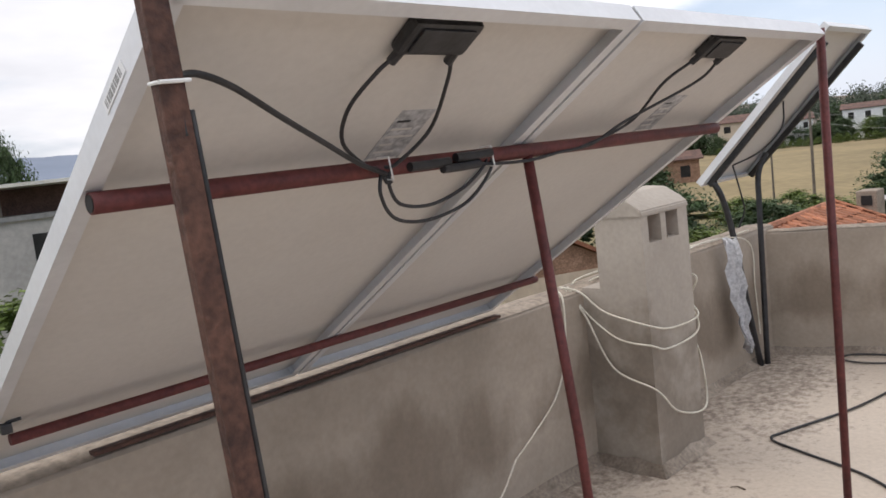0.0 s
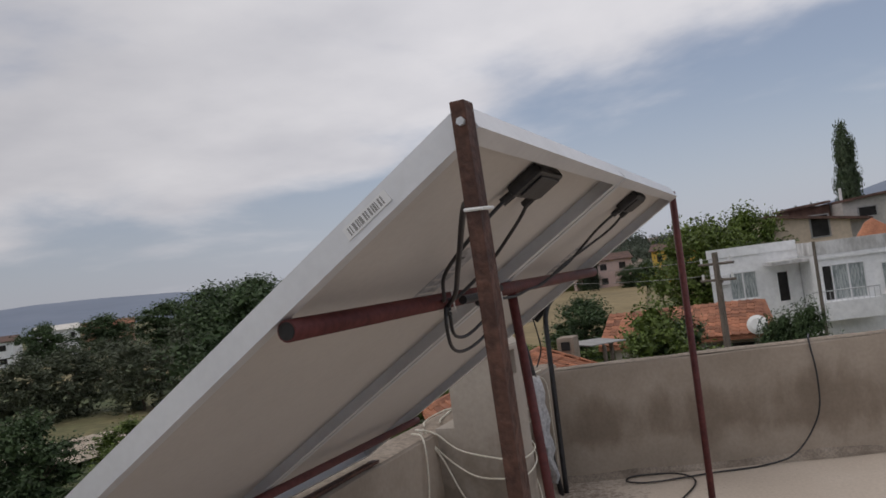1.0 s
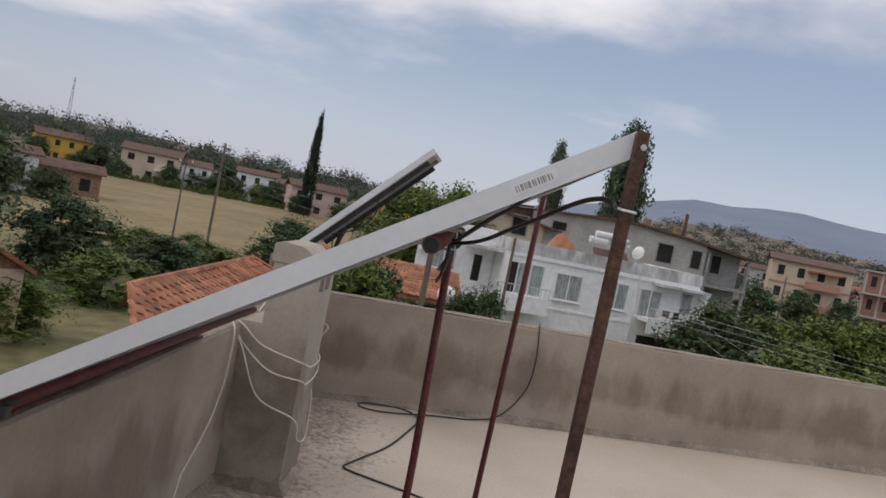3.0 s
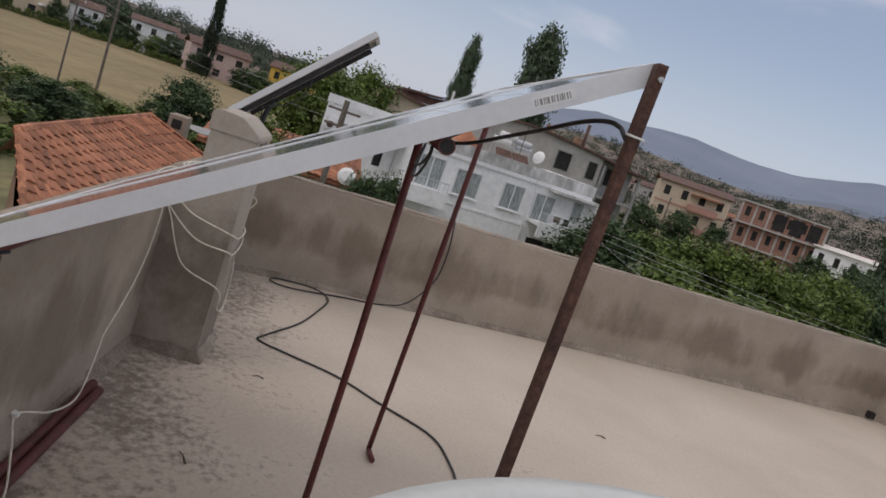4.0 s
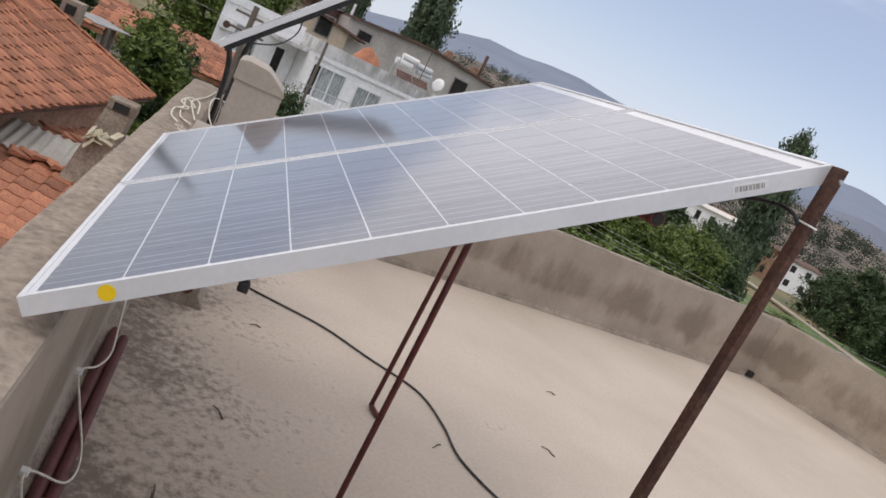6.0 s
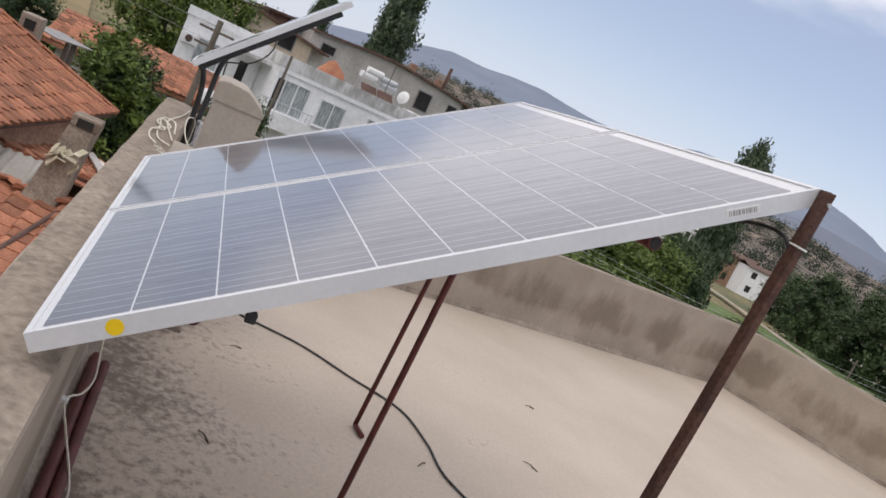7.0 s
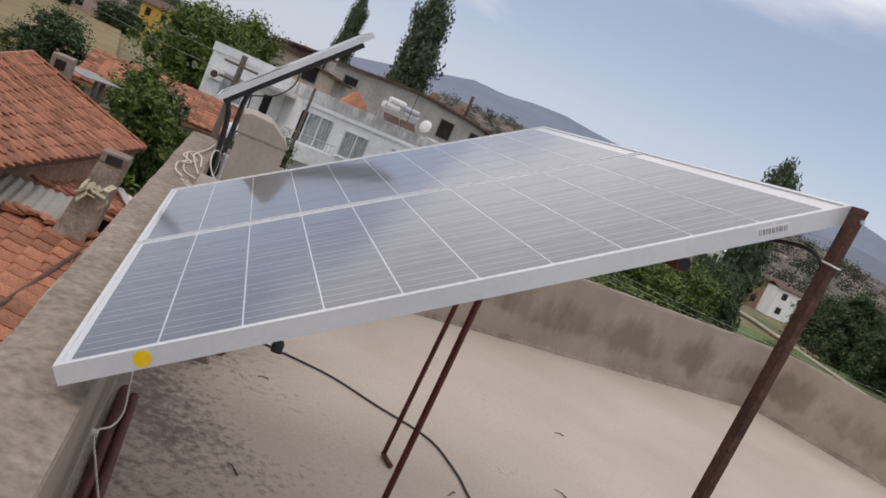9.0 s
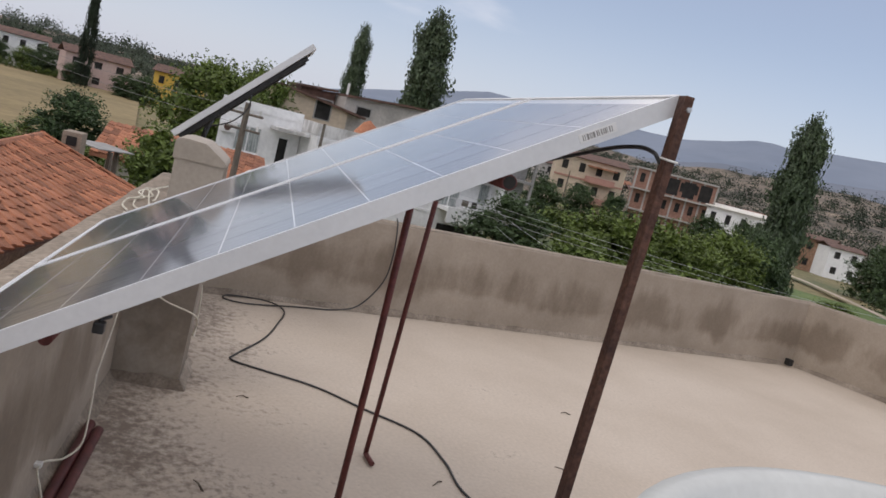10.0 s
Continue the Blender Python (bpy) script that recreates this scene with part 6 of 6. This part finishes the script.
def lower_roofs():
    # lean-to with clay tiles right beside the terrace
    s = thing("lean_to", (11.5, 2.2, GROUND), "low lean-to with a worn clay-tile roof beside the terrace wall", "outbuilding")
    part("wall", box(B(), 7.4, 13.2, 0.5, 3.4, GROUND, -3.05), M_PLASTER_G, s)
    o = Vector((7.0, 3.7, -3.0))
    up = Vector((6.0, 0, 0.55))
    bm = B()
    quad(bm, [o, o + Vector((0, -3.4, 0)), o + Vector((0, -3.4, 0)) + up, o + up])
    rf = part("roof", bm, M_TILE2, s)
    tiled_plane(rf, o, (0, -1, 0), up, 3.4, up.length)
    part("timber_batten", tube(B(), [(9.2, 1.75, -2.74), (12.4, 1.28, -2.44)], 0.035, 6), M_ROOFDARK, s, "dark batten lying on the tiles")
    c = thing("brick_chimney", (12.6, 1.62, -2.5), "leaning old mortar-smeared chimney with rubble on top", "chimney")
    bm = B()
    lo = [(12.28, 1.98), (12.28, 1.42), (12.95, 1.36), (12.95, 1.92)]
    hi = [(12.62, 1.66), (12.62, 1.26), (13.05, 1.22), (13.05, 1.62)]
    rows_ = []
    for k in range(7):
        f = k / 6
        rows_.append([bm.verts.new((a[0] + (b[0] - a[0]) * f + 0.025 * noise.noise(Vector((a[0] * 5, a[1] * 7, k))), a[1] + (b[1] - a[1]) * f + 0.025 * noise.noise(Vector((a[1] * 9, k * 1.3, 2))), -2.75 + 1.62 * f)) for a, b in zip(lo, hi)])
    for p, q in zip(rows_, rows_[1:]):
        for i in range(4):
            bm.faces.new((p[i], p[(i + 1) % 4], q[(i + 1) % 4], q[i]))
    bm.faces.new(rows_[-1])
    part("shaft", bm, M_OLD, c, "tapering shaft of old brick and mortar")
    pot = part("pot", box(B(), 12.60, 13.08, 1.20, 1.66, -1.13, -0.93, None, 0.04), M_OLD, c)
    part("flue_hole", box(B(), 12.585, 12.602, 1.30, 1.56, -1.11, -0.97), M_DARKIN, pot, "flue mouth painted near-black as shade")
    rr = random.Random(3)
    for k in range(9):
        mm = Matrix.Translation((12.38 + rr.uniform(-0.05, 0.06), 1.55 + rr.uniform(-0.25, 0.2), -1.62 + rr.uniform(-0.22, 0.22))) @ Euler((rr.uniform(-1, 1), rr.uniform(-1, 1), rr.uniform(0, 3))).to_matrix().to_4x4()
        part("loose_scrap", box(B(), -0.11, 0.11, -0.06, 0.06, -0.012, 0.012, mm, 0.006), M_SCRAP, c, "pale scrap caught on the chimney")
    sh = thing("corrugated_sheet", (13.3, 2.2, -2.4), "pale corrugated roofing sheet laid over the old roof", "roofing sheet")
    corrugated("sheet", 12.6, 14.05, 1.40, 3.15, -2.36, -2.22, sh)
    t = thing("tile_stack", (14.4, 2.0, -2.3), "loose clay tiles lying along the sheet", "tiles")
    for k in range(14):
        shared("tile", TILE, t, Matrix.Translation((12.35 + 0.06 * (k % 2) + (1.9 if k > 6 else 0), 0.75 + 0.33 * (k % 7), -2.38 + 0.015 * (k % 3) + (0.09 if k > 6 else 0))) @ Matrix.Rotation(0.25 * (k % 3) - 1.3, 4, "Z"))
    s2 = thing("tiled_outhouse", (16.2, 2.0, GROUND), "old outhouse with a patched clay-tile roof", "outbuilding")
    part("wall", box(B(), 14.2, 18.0, 0.7, 2.2, GROUND, -2.85), M_BRICK, s2)
    o = Vector((14.0, 2.9, -2.42))
    up = Vector((4.4, 0, -0.35))
    bm = B()
    quad(bm, [o, o + Vector((0, -2.5, 0)), o + Vector((0, -2.5, 0)) + up, o + up])
    rf = part("roof", bm, M_TILE2, s2)
    tiled_plane(rf, o, (0, -1, 0), up, 2.5, up.length)
    # pale planks lying on the old roofs
    for k, (p, q) in enumerate((((18.2, 1.75, -2.63), (15.2, 0.98, -2.40)), ((17.4, 1.45, -2.57), (14.9, 0.82, -2.37)))):
        g = thing("pale_plank", p, "pale weathered plank lying across the old tiles", "plank", "planks on the old roofs")
        p, q = Vector(p), Vector(q)
        d = q - p
        mm = Matrix.Translation((p + q) / 2) @ d.to_track_quat("X", "Z").to_matrix().to_4x4()
        part("board", box(B(), -d.length / 2, d.length / 2, -0.09, 0.09, -0.02, 0.02, mm, 0.006), M_SHEET if k else M_PLASTER_G, g)
    # second tiled house farther on, with a dish
    m = house_frame(5.2, 37.0, -4)
    h = thing("tiled_house", m.translation, "low house with a red tile roof and porch", "house")
    part("wall", box(B(), -3.6, 3.0, 0, 5, 0, 2.6, m), M_PLASTER_G, h)
    bm = B()
    q = [(-4.2, -0.6, 2.55), (3.4, -0.6, 2.55), (3.0, 3.0, 3.75), (-3.8, 3.0, 3.75)]
    top = [bm.verts.new(m @ Vector(p)) for p in q]
    bot = [bm.verts.new(m @ Vector((p[0], p[1], p[2] - 0.15))) for p in q]
    bm.faces.new(top)
    bm.faces.new(bot[::-1])
    for i in range(4):
        bm.faces.new((bot[i], bot[(i + 1) % 4], top[(i + 1) % 4], top[i]))
    rf = part("roof", bm, M_TILE2, h, "red clay-tile roof")
    o = m @ Vector((-4.2, -0.6, 2.57))
    uu = (m.to_3x3() @ Vector((1, 0, 0)))
    up = (m.to_3x3() @ Vector((0, 3.6, 1.2)))
    tiled_plane(rf, o, uu, up, 7.2, up.length, limit=120)
    window(m, 1.0, 2.4, 0.5, 2.2, 0, h, False, False)
    dsh = thing("satellite_dish", m @ Vector((2.6, -0.8, 2.4)), "white satellite dish on the porch edge", "satellite dish")
    bm = B()
    bmesh.ops.create_cone(bm, cap_ends=True, segments=20, radius1=0.42, radius2=0.25, depth=0.1, matrix=m @ Matrix.Translation((2.6, -0.85, 3.0)) @ Matrix.Rotation(radians(70), 4, "X"))
    part("reflector", bm, M_WHITE, dsh)
    part("mast", tube(B(), [m @ Vector((2.6, -0.6, 2.45)), m @ Vector((2.6, -0.8, 3.0))], 0.03, 6), M_STEEL, dsh)
    # hut at the left with a gable
    hm = house_frame(33.2, 26, 30)
    hut = thing("garden_hut", hm.translation, "small rendered hut with a brown tiled gable roof", "hut")
    part("wall", box(B(), -2.2, 2.2, 0, 4, 0, 2.3, hm), M_PLASTER_B, hut)
    gable_roof(hm, -2.2, 2.2, 0, 4, 2.3, 1.3, 0.25, M_TILE2, hut, along_x=False)
    bm = B()
    a = [bm.verts.new(hm @ Vector(p)) for p in ((-2.2, 0.01, 2.3), (2.2, 0.01, 2.3), (0, 0.01, 3.4))]
    bm.faces.new(a)
    part("gable", bm, M_BRICK, hut)


lower_roofs()


# ---- poles, lines, mast ----
def pole(az, d, top_el, label, r=0.11, lean=0.0, arms=1):
    p = far(az, d)
    z1 = EYE[2] + d * math.tan(radians(top_el))
    ob = thing("power_pole", p, label, "pole", "power poles")
    part("post", tube(B(), [(p.x, p.y, GROUND - 0.3), (p.x + lean, p.y, z1)], r, 8, r * 0.7), M_WOOD, ob)
    for k in range(arms):
        zz = z1 - 0.35 - 0.5 * k
        a = radians(az + 60)
        part("cross_arm", tube(B(), [(p.x - 0.6 * math.cos(a), p.y - 0.6 * math.sin(a), zz), (p.x + 0.6 * math.cos(a), p.y + 0.6 * math.sin(a), zz)], 0.045, 6), M_WOOD, ob)
        for s in (-0.5, 0.5):
            part("insulator", tube(B(), [(p.x + s * math.cos(a), p.y + s * math.sin(a), zz + 0.04), (p.x + s * math.cos(a), p.y + s * math.sin(a), zz + 0.2)], 0.04, 8), M_WHITE, ob)
    return Vector((p.x, p.y, z1 - 0.2))


pole(20.9, 60, 0.2, "slim dark wooden power pole by the field", 0.08)
pole(18.6, 66, 1.7, "grey wooden power pole by the field", 0.12)
pn = pole(2.68, 26.1, -0.6, "thick weathered power pole beside the white house", 0.13, 0.0, 2)
pole(-2.9, 35.5, -0.7, "thin dark pole in front of the white house", 0.09, 0.0, 0)
pole(-46.9, 74, -2.6, "short dark pole by the track", 0.10, 0.0, 1)
pole(-20.9, 112, 0.4, "grey concrete lamp pole", 0.12, 0.0, 0)
ln = thing("power_lines", far(-25, 34), "thin pale power lines sagging over the gardens", "power line")


def line(a, b, sag, r=0.006, material=M_STEEL):
    a, b = Vector(a), Vector(b)
    pts = []
    for k in range(25):
        t = k / 24
        p = a.lerp(b, t)
        p.z -= sag * 4 * t * (1 - t)
        pts.append(p)
    part("wire", tube(B(), pts, r, 5), material, ln)


for off in (0, 0.45, 0.9):
    line(far(-13.5, 30, -3.2 - off), far(-60, 46, -2.0 - off * 0.6), 0.7)
line(far(-15.6, 40, -3.3), far(-30, 24, -7.5), 0.3)
line(far(-16.6, 40, -4.8), far(-26, 26, -7.4), 0.3)
for off in (0, 0.5):
    line(pn + Vector((0, 0, -off)), far(20, 62, 0.6 - off), 0.5, 0.007, M_CONC)
mast = thing("radio_mast", far(28.7, 380, 0.6), "slender grey lattice radio mast on the hill", "mast")
mp = far(28.7, 380, 0.2)
for s in range(3):
    a = s * math.tau / 3
    part("mast_leg", tube(B(), [mp + Vector((1.2 * math.cos(a), 1.2 * math.sin(a), 0)), mp + Vector((0.25 * math.cos(a), 0.25 * math.sin(a), 24))], 0.12, 5), M_STEEL, mast)
for k in range(8):
    z = 24 * k / 8
    r = 1.2 - 0.95 * k / 8
    r2 = 1.2 - 0.95 * (k + 1) / 8
    for s in range(3):
        a, b = s * math.tau / 3, (s + 1) * math.tau / 3
        part("brace", tube(B(), [mp + Vector((r * math.cos(a), r * math.sin(a), z)), mp + Vector((r2 * math.cos(b), r2 * math.sin(b), z + 3))], 0.07, 4), M_STEEL, mast)
